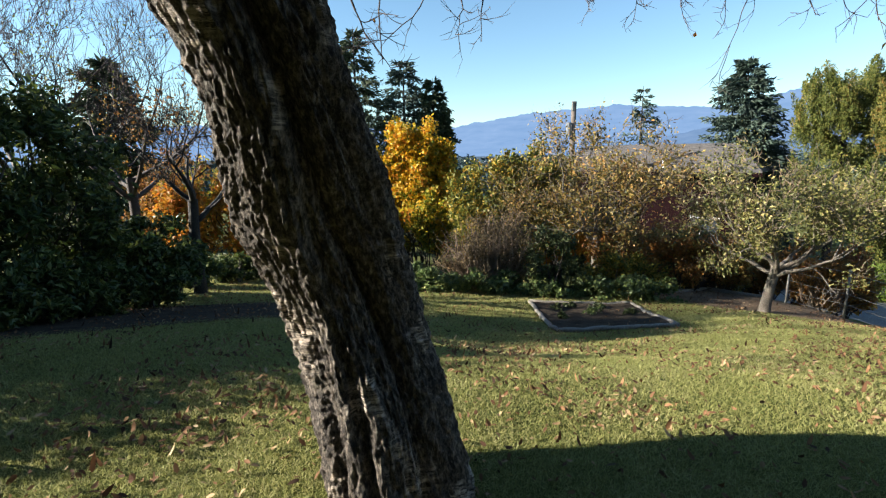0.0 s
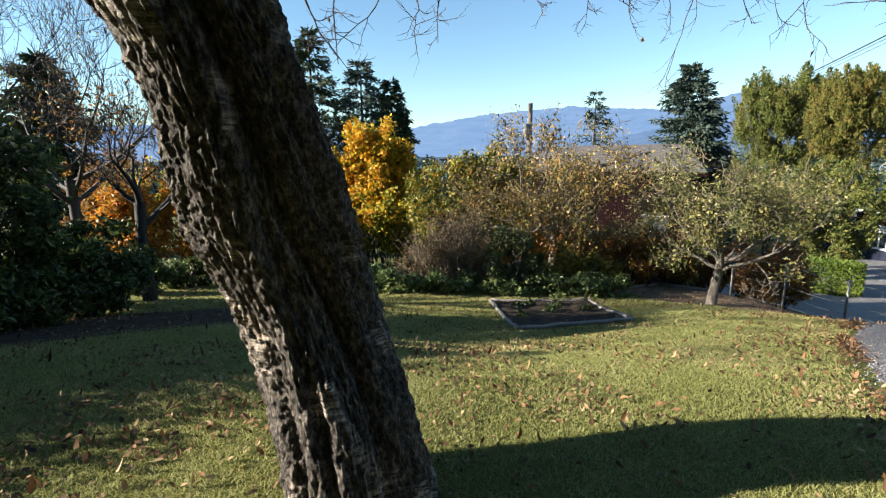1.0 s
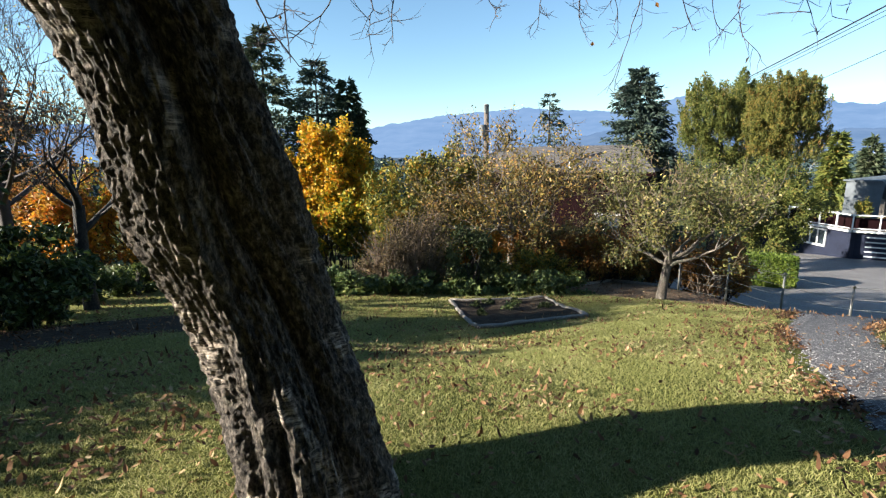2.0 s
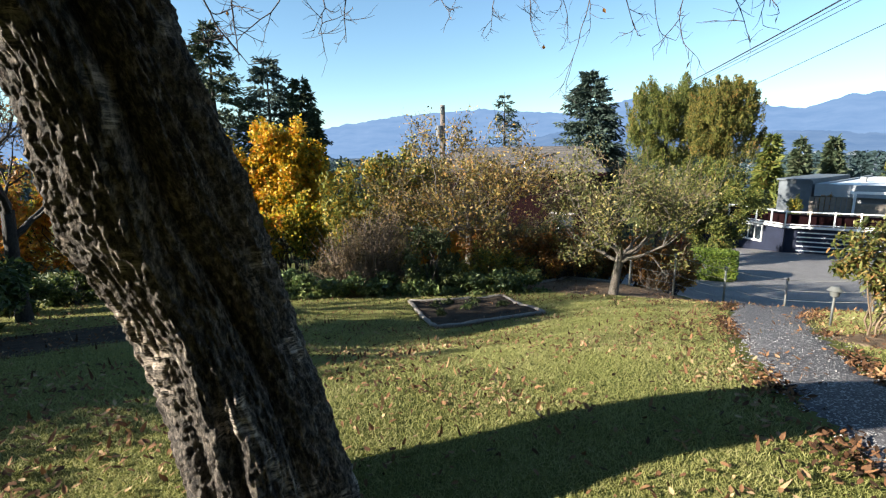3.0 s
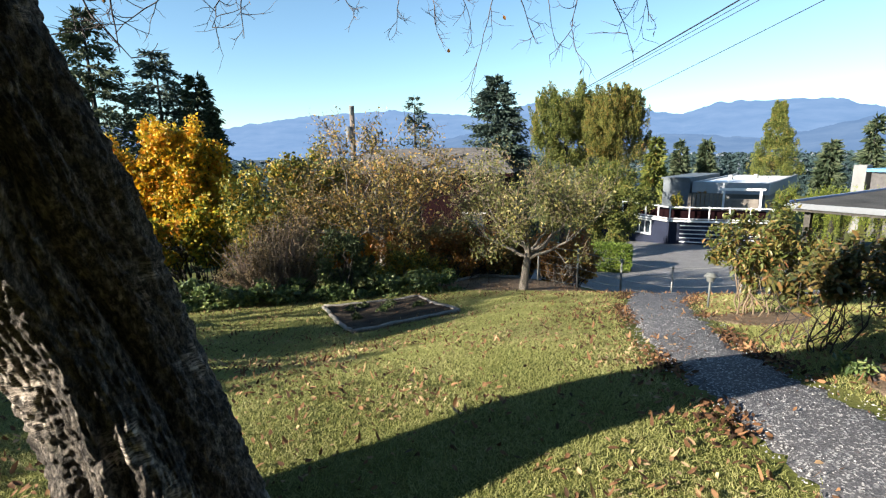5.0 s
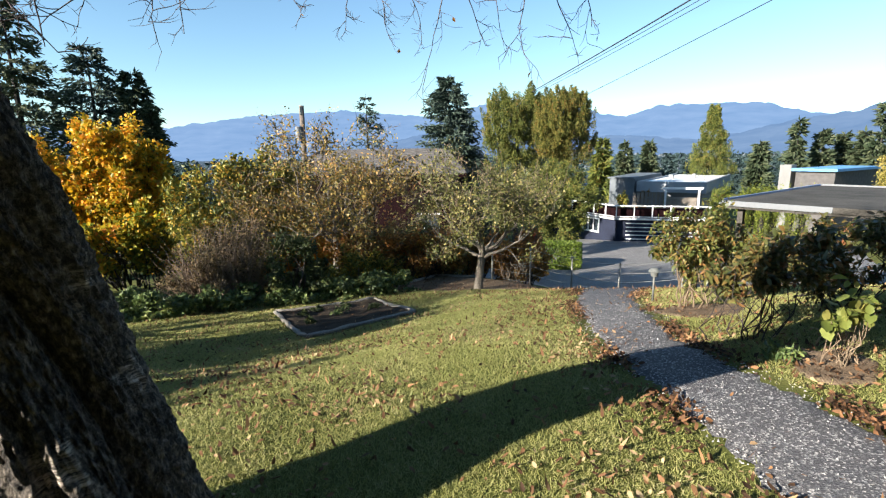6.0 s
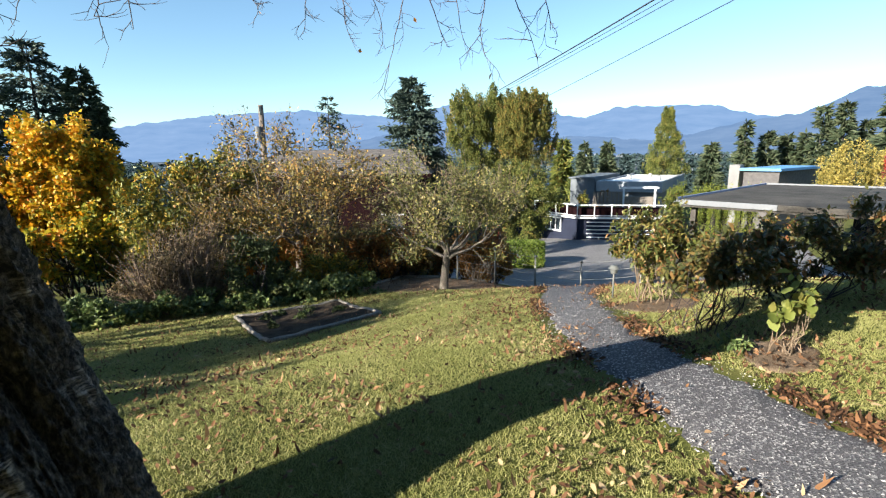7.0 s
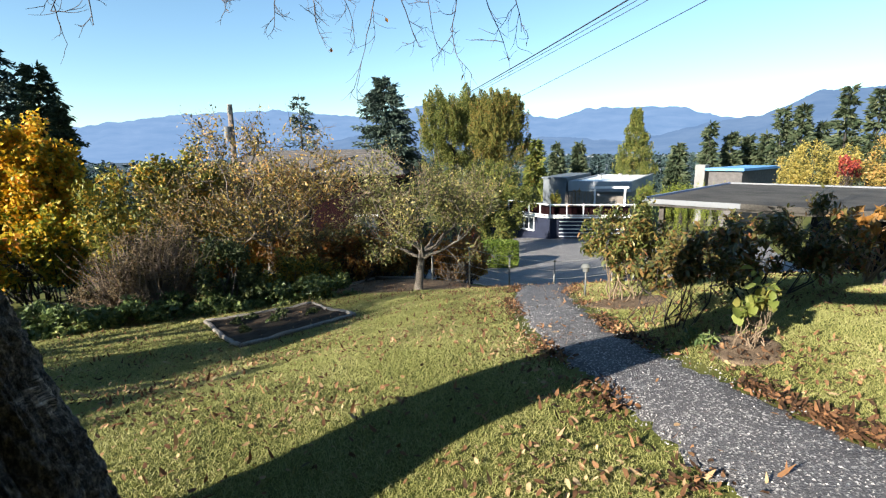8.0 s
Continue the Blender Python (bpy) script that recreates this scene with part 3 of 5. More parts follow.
def cherry():
    rng = np.random.default_rng(3)
    base = Vector((-0.24, 2.10, gz((-0.24, 2.10)) - 0.06))
    tree = thing("cherry_tree", base, "old leaning cherry tree with cracked banded bark, nearly bare", "tree")
    rows, cols = 430, 380
    h = np.linspace(-0.1, 3.4, rows)
    elev = np.array([-44, -37.4, -32.9, -27.0, -20.6, -14.1, -7.6, -1.4, 4.4, 9.8, 14.4, 22, 32])
    left = np.array([15.8, 16.1, 16.6, 17.2, 18.3, 20.3, 23.0, 23.9, 24.6, 26.0, 28.2, 32, 37])
    right = np.array([-6.5, -4.2, -2.7, -0.9, 1.5, 3.5, 5.3, 6.7, 8.7, 10.1, 11.4, 13.5, 16])
    # the stem bows away from the tripod, then leans back over the lawn
    away = np.interp(h, [-0.1, 0.35, 0.6, 0.85, 1.1, 1.35, 1.6, 1.9, 2.4, 3.4], [2.02, 2.07, 2.14, 2.22, 2.23, 2.13, 1.97, 1.80, 1.62, 1.45])
    away = np.convolve(np.pad(away, 20, mode="edge"), np.ones(41) / 41, mode="valid")
    ev = np.degrees(np.arctan2(h + base.z - EYE, away * 1.03))
    tl, tr = np.tan(np.radians(np.interp(ev, elev, left))), np.tan(np.radians(np.interp(ev, elev, right)))
    c, r = away * (tl + tr) / -2 - base.x, away * (tl - tr) / 2 * 0.965
    k = np.ones(15) / 15
    c = np.convolve(np.pad(c, 7, mode="edge"), k, mode="valid")
    r = np.convolve(np.pad(r, 7, mode="edge"), k, mode="valid")
    a = np.linspace(0, 2 * np.pi, cols + 1)[:-1]

    def dent(angle, centre, width):
        d = (angle - centre + math.pi) % (2 * math.pi) - math.pi
        return math.exp(-(d / width) ** 2)

    v = []
    for q in range(rows):
        wob = 0.16 * math.sin(h[q] * 2.1 + 0.4)
        for s in range(cols):
            ca, sa_ = math.cos(a[s]), math.sin(a[s])
            # lobes and the hollows between them, winding up the stem (the eye side is at -90 degrees)
            t1, t2, t3 = math.radians(-121) + 0.6 * wob, math.radians(-101) - 0.7 * wob + 0.10 * h[q], math.radians(-62) + 0.8 * wob
            # a broad flattened face on the eye side, turned from the sun
            ra, rb = math.radians(-90) + 0.5 * wob, math.radians(-18)
            pa, pb = (1.10 * math.cos(ra), 1.10 * math.sin(ra)), (0.99 * math.cos(rb), 0.99 * math.sin(rb))
            flat_r = 1.0
            ang_s = a[s] - 2 * math.pi if a[s] > math.pi else a[s]
            if ra < ang_s < rb:
                ex, ey = pb[0] - pa[0], pb[1] - pa[1]
                flat_r = 0.25 + 0.75 * (pa[0] * ey - pa[1] * ex) / (ca * ey - sa_ * ex)
            elif math.radians(-165) < ang_s <= ra:
                flat_r = 1 + 0.10 * (ang_s - math.radians(-165)) / (ra - math.radians(-165))
            lobe = flat_r - 1
            gap = 0.5 + 0.5 * math.sin(h[q] * 4.6 - 1.2)
            lobe += -0.04 * gap * dent(a[s], t1, 0.10) - 0.03 * dent(a[s], t1 - 0.5, 0.07) + 0.05 * dent(a[s], t2 + 0.05, 0.09) - 0.10 * dent(a[s], t2 + 0.16, 0.12)
            lobe += -0.15 * dent(a[s], t3, 0.11) + 0.05 * dent(a[s], t3 + 0.25, 0.15) - 0.10 * dent(a[s], math.radians(-160), 0.10) - 0.12 * dent(a[s], math.radians(60), 0.2)
            p3 = Vector((ca, sa_, h[q]))
            warp = 0.35 * noise.noise(p3 * 2.3)
            plate = 0.07 * noise.noise(Vector((ca * 2.6, sa_ * 2.6, h[q] * 1.6)))
            g1 = noise.noise(Vector((ca * 7 + warp, sa_ * 7, h[q] * 1.4 + warp)))
            g2 = noise.noise(Vector((ca * 13 + warp * 2, sa_ * 13, h[q] * 5.5 + warp)))
            g3 = noise.noise(Vector((ca * 40, sa_ * 40, h[q] * 15)))
            g4 = noise.noise(Vector((ca * 22, sa_ * 22, h[q] * 48)))
            # long ridges with sharp furrows between, broken into curling plates
            crest = 1 - 2.4 * abs(g2)
            flake = 0.016 * g1 + 0.009 * crest + 0.013 * g3 * (0.5 + max(0, crest)) + 0.010 * g4 - 0.012
            flake += 0.007 * (noise.ridged_multi_fractal(Vector((ca * 11 + warp, sa_ * 11, h[q] * 13 + 2 * warp)), 0.8, 2.2, 3, 0.9, 2.0) - 1.0)
            rr = r[q] * (1 + lobe + plate) + flake
            v.append((c[q] + rr * ca, rr * sa_ + away[q] - base.y, h[q]))
    i, j = np.meshgrid(np.arange(rows - 1), np.arange(cols), indexing="ij")
    f = np.stack([i * cols + j, i * cols + (j + 1) % cols, (i + 1) * cols + (j + 1) % cols, (i + 1) * cols + j], -1).reshape(-1, 4)
    part("trunk", np_mesh("trunk", v, f, M_BARK, True), tree)
    # main limbs above the fork, spreading over the lawn
    for d, ln, rad0 in (((-0.45, -0.25, 1.0), 1.5, 0.23), ((0.65, 0.1, 0.9), 1.5, 0.19), ((0.15, 0.9, 0.85), 1.6, 0.15), ((0.35, -0.6, 0.9), 1.4, 0.18), ((0.8, 0.5, 0.7), 1.6, 0.13)):
        ls, tp = grow(rng, (c[-8], away[-8] - base.y, 3.2), d, ln, rad0, 3, 3, 0.22, 0.05, 0.74, 0.55)
        vv, ff = tubes(ls, 7, 0.08, rng)
        part("limb", np_mesh("limb", vv, ff, M_BARK_DARK, True), tree, "dark spreading limb")
    for d, ln, z0, rad0 in (((0.10, -1.0, 0.28), 1.7, 2.85, 0.19), ((0.25, -0.8, 0.55), 1.5, 3.05, 0.15)):
        ls, tp = grow(rng, (np.interp(z0, h, c), np.interp(z0, h, away) - base.y, z0), d, ln, rad0, 3, 3, 0.2, 0.06, 0.74, 0.5)
        vv, ff = tubes(ls, 7, 0.08, rng)
        part("limb", np_mesh("limb", vv, ff, M_BARK_DARK, True), tree, "dark spreading limb")
    # hanging bare twigs that dip into view
    twigs = []

    def spray(p, d, ln, rad0, depth):
        pts = [(np.array(p, float), rad0)]
        d = np.array(d, float)
        for q in range(6):
            d = d + rng.normal(size=3) * 0.16
            d[2] += 0.05 if depth < 2 else -0.02
            d /= np.linalg.norm(d)
            pts.append((pts[-1][0] + d * ln / 6, rad0 * (1 - 0.1 * q)))
            if depth > 0 and rng.random() < 0.75:
                e = d + rng.normal(size=3) * 0.75
                spray(pts[-1][0], e, ln * rng.uniform(0.35, 0.65), rad0 * 0.62, depth - 1)
        twigs.append(pts)

    for bearing, dist, elev, ln, n in ((-31.5, 5.0, 16.5, 0.75, 1), (-34, 4.9, 17, 0.6, 1), (-40.5, 4.3, 17.0, 0.55, 1), (-43.5, 4.3, 16.5, 0.5, 1), (-24.5, 5.2, 16.5, 0.42, 1),
                                       (-21, 5.2, 17, 0.35, 1), (-15, 5.2, 16.5, 0.28, 1), (-27.5, 5.1, 17.0, 0.45, 1), (-2.5, 4.6, 15.8, 0.55, 1), (1.5, 4.4, 16.5, 0.62, 1), (-5, 4.6, 16.5, 0.40, 1),
                                       (6.5, 3.6, 16.0, 0.45, 1), (9.2, 3.4, 15.0, 0.42, 1), (-46, 4.2, 18, 0.45, 1), (-37, 4.6, 17.5, 0.45, 1)):
        p = at(bearing, dist, high(elev, dist)) - base
        spray(p, rng.normal(size=3) * 0.3 + np.array([0, 0, -0.9]), ln, 0.0055, 2)
        # the stem that carries it, up into the crown
        q = p + Vector((-0.25, -0.15, 0.7))
        fork = Vector((-0.9 + rng.uniform(-0.2, 0.9), rng.uniform(-0.6, 0.6), 3.9))
        twigs.append([(np.array(p.lerp(q, s)), 0.007 + 0.004 * s) for s in (0, 0.5, 1)])
        mid = q.lerp(fork, 0.5) + Vector((0, 0, 0.45))
        twigs.append([(np.array(q.lerp(mid, 2 * s) if s <= 0.5 else mid.lerp(fork, 2 * s - 1)), 0.011 + 0.03 * s) for s in (0, 0.25, 0.5, 0.75, 1)])
    vv, ff = tubes(twigs, 4, 0, rng)
    part("twig_spray", np_mesh("twig_spray", vv, ff, M_TWIG, True), tree, "thin hanging bare twigs")
    few = np.array([t[-1][0] for t in twigs])[::60]
    part("withered_leaf", leaf_mesh("withered_leaf", few, 0.05, M_RUSSET, rng, 0.6, 0.3, 1.0), tree, "a few withered leaves")


cherry()

# ------------------------------------------------------------------ trees and shrubs, by kind


def broadleaf(name, loc, label, category, seed, trunk_h, trunk_r, lean, limb_n, limb_len, levels, leaf_n, leaf_size, leaf_m, bark, jitter=0.25, up=0.05, spread=0.75, group="", bend=0.25, squash=1.0, clear=0.7, shoots=0):
    """A tree with a tapered trunk, forking limbs and single leaves about its twigs."""
    rng = np.random.default_rng(seed)
    tree = thing(name, loc, label, category, group)
    top = np.array([lean[0], lean[1], trunk_h])
    stem = [(np.array([0.0, 0, -0.15]), trunk_r * 1.35), (top * 0.12, trunk_r * 1.08), (top * 0.5 + rng.normal(size=3) * 0.03, trunk_r * 0.95), (top, trunk_r * 0.85)]
    limbs, tips = [], []
    for q in range(limb_n):
        b = 2 * math.pi * (q + rng.uniform(-0.25, 0.25)) / limb_n
        d = np.array([math.cos(b), math.sin(b), rng.uniform(0.35, 0.9) * squash])
        ls, tp = grow(rng, top - np.array([0, 0, rng.uniform(0, 0.25) * trunk_h]), d, limb_len * rng.uniform(0.8, 1.15), trunk_r * rng.uniform(0.45, 0.65), levels, 3, bend, up, 0.68, spread)
        limbs.append(ls)
        tips.append(tp)
    v, f = tubes([stem], 10, 0.05, rng)
    part("trunk", np_mesh("trunk", v, f, bark, True), tree)
    for ls in limbs:
        v, f = tubes(ls, 5, 0, rng)
        part("limb", np_mesh("limb", v, f, bark, True), tree)
    if leaf_n:
        tips = np.concatenate(tips)
        share = rng.random(len(tips)) ** 2.5
        pos = tips[rng.choice(len(tips), leaf_n, p=share / share.sum())] + rng.normal(size=(leaf_n, 3)) * jitter
        pos = pos[pos[:, 2] > trunk_h * clear]
        if shoots:
            sp = []
            for p in tips[rng.integers(len(tips), size=shoots)]:
                if p[2] < trunk_h:
                    continue
                d = rng.normal(size=3) * 0.5 + np.array([p[0], p[1], 0]) * 0.25 + np.array([0, 0, 0.7])
                d *= rng.uniform(0.2, 0.5) / np.linalg.norm(d)
                sp.append([(p, 0.006), (p + d * 0.5 + rng.normal(size=3) * 0.03, 0.005), (p + d, 0.003)])
            v, f = tubes(sp, 3, 0, rng)
            part("twig_spray", np_mesh("twig_spray", v, f, M_TWIG_PALE, False), tree, "thin bare shoots")
        part("crown", leaf_mesh("crown", pos, leaf_size, leaf_m, rng, 0.55, 0.3, 0.3), tree)
    return tree


def shrub(name, loc, label, category, seed, blobs, leaf_n, leaf_size, leaf_m, stems=14, stem_m=None, shell=0.45, twiggy=0, group="", droop=0.2, width=0.5, stem_r=0.022, foot_r=0.16, broad=False, lumps=22):
    """A shrub: stems from the ground into lobes of leaves."""
    rng = np.random.default_rng(seed)
    ob = thing(name, loc, label, category, group)
    cs, rs = [b[:3] for b in blobs], [b[3:] for b in blobs]
    # every lobe breaks up into clumps of uneven size
    clumps, sizes = [], []
    for c, r in zip(cs, rs):
        for _ in range(lumps):
            d = rng.normal(size=3)
            d /= np.linalg.norm(d)
            clumps.append(np.array(c) + d * np.array(r) * rng.uniform(0.35, 0.95))
            sizes.append(np.array(r) * rng.uniform(0.16, 0.38))
    pos = blob_points(rng, leaf_n, clumps, sizes, 0.2) if leaf_n else np.zeros((0, 3))
    pos = pos[pos[:, 2] > 0.0] if leaf_n else pos
    lines = []
    for q in range(stems):
        c = clumps[rng.integers(len(clumps))]
        foot = np.array([rng.normal() * foot_r, rng.normal() * foot_r, -0.1]) + np.array([c[0] * 0.35, c[1] * 0.35, 0])
        reach = np.linalg.norm(c - foot)
        lo, mid, hi = (foot + (c - foot) * k + rng.normal(size=3) * np.array([1, 1, 0.4]) * 0.07 * reach for k in (0.25, 0.5, 0.78))
        lines.append([(foot, stem_r), (lo, stem_r * 0.85), (mid, stem_r * 0.7), (hi, stem_r * 0.5), (c, stem_r * 0.3)])
        for k in range(2):
            tip = clumps[rng.integers(len(clumps))]
            tip = mid + (tip - mid) * min(1.0, 0.6 * reach / (np.linalg.norm(tip - mid) + 1e-6))
            lines.append([(lo if k else mid, stem_r * 0.5), ((lo + tip) / 2 + rng.normal(size=3) * 0.05 * reach, stem_r * 0.35), (tip, stem_r * 0.2)])
    for q in range(twiggy):
        c = clumps[rng.integers(len(clumps))] + rng.normal(size=3) * np.array(rs[0]) * 0.18
        foot = np.array([c[0] * 0.55 + rng.normal() * 0.12, c[1] * 0.55 + rng.normal() * 0.12, max(0, c[2] * 0.25)])
        mid = (foot + c) / 2 + rng.normal(size=3) * 0.07
        lines.append([(foot, 0.009), (mid, 0.007), (c, 0.004), (c + (c - mid) * 0.35 + rng.normal(size=3) * 0.08, 0.002)])
    if lines:
        v, f = tubes(lines, 4, 0, rng)
        part("branchwork", np_mesh("branchwork", v, f, stem_m or M_TWIG, True), ob)
    if leaf_n:
        if broad:
            part("foliage", broad_leaves("foliage", pos, leaf_size, leaf_m, rng, width, 0.5, np.array([0, 0, -droop])), ob)
        else:
            part("foliage", leaf_mesh("foliage", pos, leaf_size, leaf_m, rng, width, 0.3, droop), ob)
    return ob


def conifer(name, loc, label, seed, height, radius, needle_m, whorls=30, boughs=11, bare=0.06, droop=0.25, open_=0.15, group="", per=40, needle=0.34, peak=0.75):
    """A spruce or fir: tapering trunk, whorls of drooping boughs, sprays of needles along each."""
    rng = np.random.default_rng(seed)
    tree = thing(name, loc, label, "tree", group)
    v, f = tubes([[(np.array([0, 0, -0.3]), height * 0.018), (np.array([0, 0, height * 0.5]), height * 0.011), (np.array([0, 0, height]), 0.01)]], 8, 0, rng)
    part("trunk", np_mesh("trunk", v, f, M_BARK_DARK, True), tree)
    lines, pos, axes = [], [], []
    for w in range(whorls):
        s = bare + (1 - bare) * (w + rng.uniform(-0.3, 0.3)) / whorls
        s = min(max(s, bare), 0.995)
        ln0 = radius * (1 - s) ** peak + 0.04 * radius
        for q in range(boughs):
            if rng.random() < open_:
                continue
            b = rng.uniform(0, 2 * math.pi)
            ln = ln0 * rng.uniform(0.65, 1.15)
            d = np.array([math.cos(b), math.sin(b), rng.uniform(-0.1, 0.35)])
            p = np.array([0, 0, s * height])
            pts = [(p.copy(), 0.02)]
            for st in range(4):
                d = d + np.array([0, 0, -droop * 0.35]) + rng.normal(size=3) * 0.08
                d /= np.linalg.norm(d)
                p = p + d * ln / 4
                pts.append((p.copy(), 0.012))
                m = max(2, int(per * (0.4 + 0.6 * (1 - s)) * (0.5 + st / 3)) // 2)
                pos.append(p - d * rng.uniform(0, ln / 4, m)[:, None] + rng.normal(size=(m, 3)) * ln * np.array([0.10, 0.10, 0.04]))
                axes.append(np.tile(d * 1.2, (m, 1)) + rng.normal(size=(m, 3)) * 0.5)
            lines.append(pts)
    v, f = tubes(lines, 3, 0, rng)
    part("bough_frame", np_mesh("bough_frame", v, f, M_BARK_DARK, False), tree)
    pos, axes = np.concatenate(pos), np.concatenate(axes)
    part("needles", leaf_mesh("needles", pos, needle, needle_m, rng, 0.32, 0.15, 0.15, axes, 0.15), tree)
    return tree


def cedar(name, loc, label, seed, blobs, n, size, leaf_m, group=""):
    """A dense cedar: upright plumes of flat sprays over a dark heart."""
    rng = np.random.default_rng(seed)
    tree = thing(name, loc, label, "tree", group)
    hi = max(b[2] + b[5] for b in blobs)
    v, f = tubes([[(np.array([0, 0, -0.3]), 0.22), (np.array([0, 0, hi * 0.5]), 0.14), (np.array([0, 0, hi * 0.9]), 0.03)]], 8, 0, rng)
    part("trunk", np_mesh("trunk", v, f, M_BARK_DARK, True), tree)
    pos, axes = [], []
    each = max(12, n // (130 * len(blobs)))
    for b in blobs:
        for _ in range(130):
            d = rng.normal(size=3)
            d /= np.linalg.norm(d)
            foot = np.array(b[:3]) + d * np.array(b[3:]) * rng.uniform(0.5, 0.93)
            out = np.array([foot[0], foot[1], 0]) / (np.hypot(foot[0], foot[1]) + 1e-6)
            tall, wide = b[5] * rng.uniform(0.22, 0.45), min(b[3:5]) * rng.uniform(0.10, 0.2)
            u, g = rng.random(each), rng.uniform(0, 2 * math.pi, each)
            ring = np.column_stack([np.cos(g), np.sin(g), np.zeros(each)])
            rise = np.array([0, 0, 1.0]) + out * 0.3
            pos.append(foot + u[:, None] * rise * tall + ring * (wide * (1 - u) ** 0.7 * rng.uniform(0.4, 1.1, each))[:, None])
            axes.append(ring * 0.45 + np.array([0, 0, 0.8]))
    pos, axes = np.concatenate(pos), np.concatenate(axes)
    part("foliage", leaf_mesh("foliage", pos, size, leaf_m, rng, 0.30, 0.2, 0.0, axes, 0.5), tree)
    return tree


# apple trees
broadleaf("apple_tree", on(-34.9, 12.0), "small old apple tree, pale leaning trunk, thinning olive leaves", "tree", 21, 1.05, 0.105, (0.16, 0.0), 8, 1.2, 3, 13000, 0.070, M_APPLE_GREEN, M_BARK_APPLE, 0.13, 0.24, 0.72, "apple trees", 0.4, 0.8, 0.85, 900)
broadleaf("apple_tree", on(-17.8, 13.2), "gnarled apple tree with brown and yellow autumn leaves", "tree", 34, 1.5, 0.11, (0.1, 0.1), 9, 1.45, 3, 11000, 0.085, M_APPLE_LEAF, M_BARK_APPLE, 0.14, 0.18, 0.85, "apple trees", 0.4, 0.9, 0.5, 1100)
# yellow maple and its neighbours
mp = on(3.2, 16.5)
shrub("maple_tree", mp, "bright yellow maple tree in full autumn colour", "tree", 5, [(0, 0, 3.9, 1.05, 1.0, 1.25), (-0.7, 0.2, 2.8, 1.0, 0.9, 1.1), (0.8, 0, 3.1, 0.85, 0.9, 1.2), (-1.5, 0.3, 3.2, 0.9, 0.8, 1.2), (0.2, -0.3, 2.3, 1.2, 0.8, 1.0), (-2.2, 0.3, 2.4, 0.9, 0.8, 1.1)], 32000, 0.105, M_MAPLE, 30, M_BARK_DARK, width=0.9, lumps=44)
shrub("maple_sapling", on(2.2, 15.6), "young maple with green and yellow leaves", "tree", 6, [(0, 0, 1.5, 1.2, 0.8, 1.2), (0.9, 0, 1.0, 0.9, 0.7, 0.9), (-0.9, 0, 1.1, 0.9, 0.7, 1.0)], 7000, 0.12, M_MAPLE_LOW, 24, M_BARK_DARK, width=0.85)
shrub("hazel_bush", on(-6.2, 14.3), "tall yellow-green bush turning gold", "bush", 8, [(0, 0, 2.4, 1.0, 0.8, 1.45), (1.0, 0.1, 2.8, 1.0, 0.8, 1.35), (-0.9, 0, 1.9, 0.8, 0.8, 1.1), (1.9, 0.2, 2.4, 0.8, 0.7, 1.3), (0.5, -0.2, 1.4, 1.3, 0.7, 1.1)], 14000, 0.11, M_YELLOWGREEN, 30, width=0.6, lumps=34)
shrub("red_bush", on(-41.2, 19.0), "small red-leaved bush beside the box hedge", "bush", 221, [(0, 0, 1.75, 0.35, 0.3, 0.35), (0.2, 0, 1.0, 0.4, 0.3, 0.6)], 900, 0.09, M_RED, 8)
shrub("orange_bush", on(-3.5, 16.6), "orange and rust autumn bush", "bush", 9, [(0, 0, 1.0, 0.9, 0.7, 1.0), (0.9, 0, 1.2, 0.8, 0.7, 1.0)], 3000, 0.14, M_ORANGE, 18)
shrub("orange_bush", on(25.5, 14.5), "orange and rust autumn bush", "bush", 10, [(0, 0, 1.2, 1.2, 0.8, 1.2), (1.4, 0, 1.4, 1.0, 0.8, 1.3), (-0.9, 0, 1.5, 0.8, 0.8, 1.3)], 5000, 0.14, M_ORANGE, 20)
for b, d, sd, m in ((21.5, 15.0, 124, M_ORANGE), (30, 15.5, 125, M_RUSSET), (27.5, 16.5, 128, M_MAPLE_LOW)):
    shrub("autumn_bush", on(b, d), "rust and gold autumn bush behind the dark hedge", "bush", sd, [(0, 0, 1.5, 1.0, 0.8, 1.4), (0.6, 0, 2.3, 0.8, 0.7, 1.1), (-0.7, 0, 1.9, 0.8, 0.7, 1.1)], 5000, 0.12, m, 24, M_BARK_DARK, group="autumn bushes")
# shrubs behind the bed
shrub("twiggy_shrub", on(-5.5, 11.6), "bare reddish twiggy shrub with a few dry leaves", "shrub", 11, [(0, 0, 0.9, 1.25, 0.7, 0.95), (0.6, 0.2, 1.15, 0.9, 0.6, 0.8), (-0.6, 0, 0.7, 0.8, 0.6, 0.7)], 6500, 0.07, M_TAN, 40, M_TWIG_RED, 0.45, 700)
shrub("evergreen_shrub", on(-13.2, 11.5), "dark evergreen shrub beside the raised bed", "shrub", 12, [(0, 0, 0.75, 0.75, 0.55, 0.8), (0.5, 0.1, 0.5, 0.5, 0.5, 0.6)], 4200, 0.10, M_DARKGREEN, 16)
shrub("russet_bush", on(-25.5, 13.6), "russet and olive hedge shrub", "shrub", 13, [(0, 0, 0.8, 1.3, 0.6, 0.9), (1.3, 0, 0.8, 1.0, 0.6, 0.85), (-1.2, 0, 0.9, 1.0, 0.6, 0.95)], 6000, 0.11, M_RUSSET, 24)
shrub("russet_bush", on(-38.5, 15.0), "orange-brown bushy shrub by the fence", "shrub", 14, [(0, 0, 0.9, 1.0, 0.6, 1.0), (0.9, 0, 0.7, 0.7, 0.6, 0.8)], 4500, 0.10, M_RUSSET, 24, M_TWIG_RED, 0.4, 150)
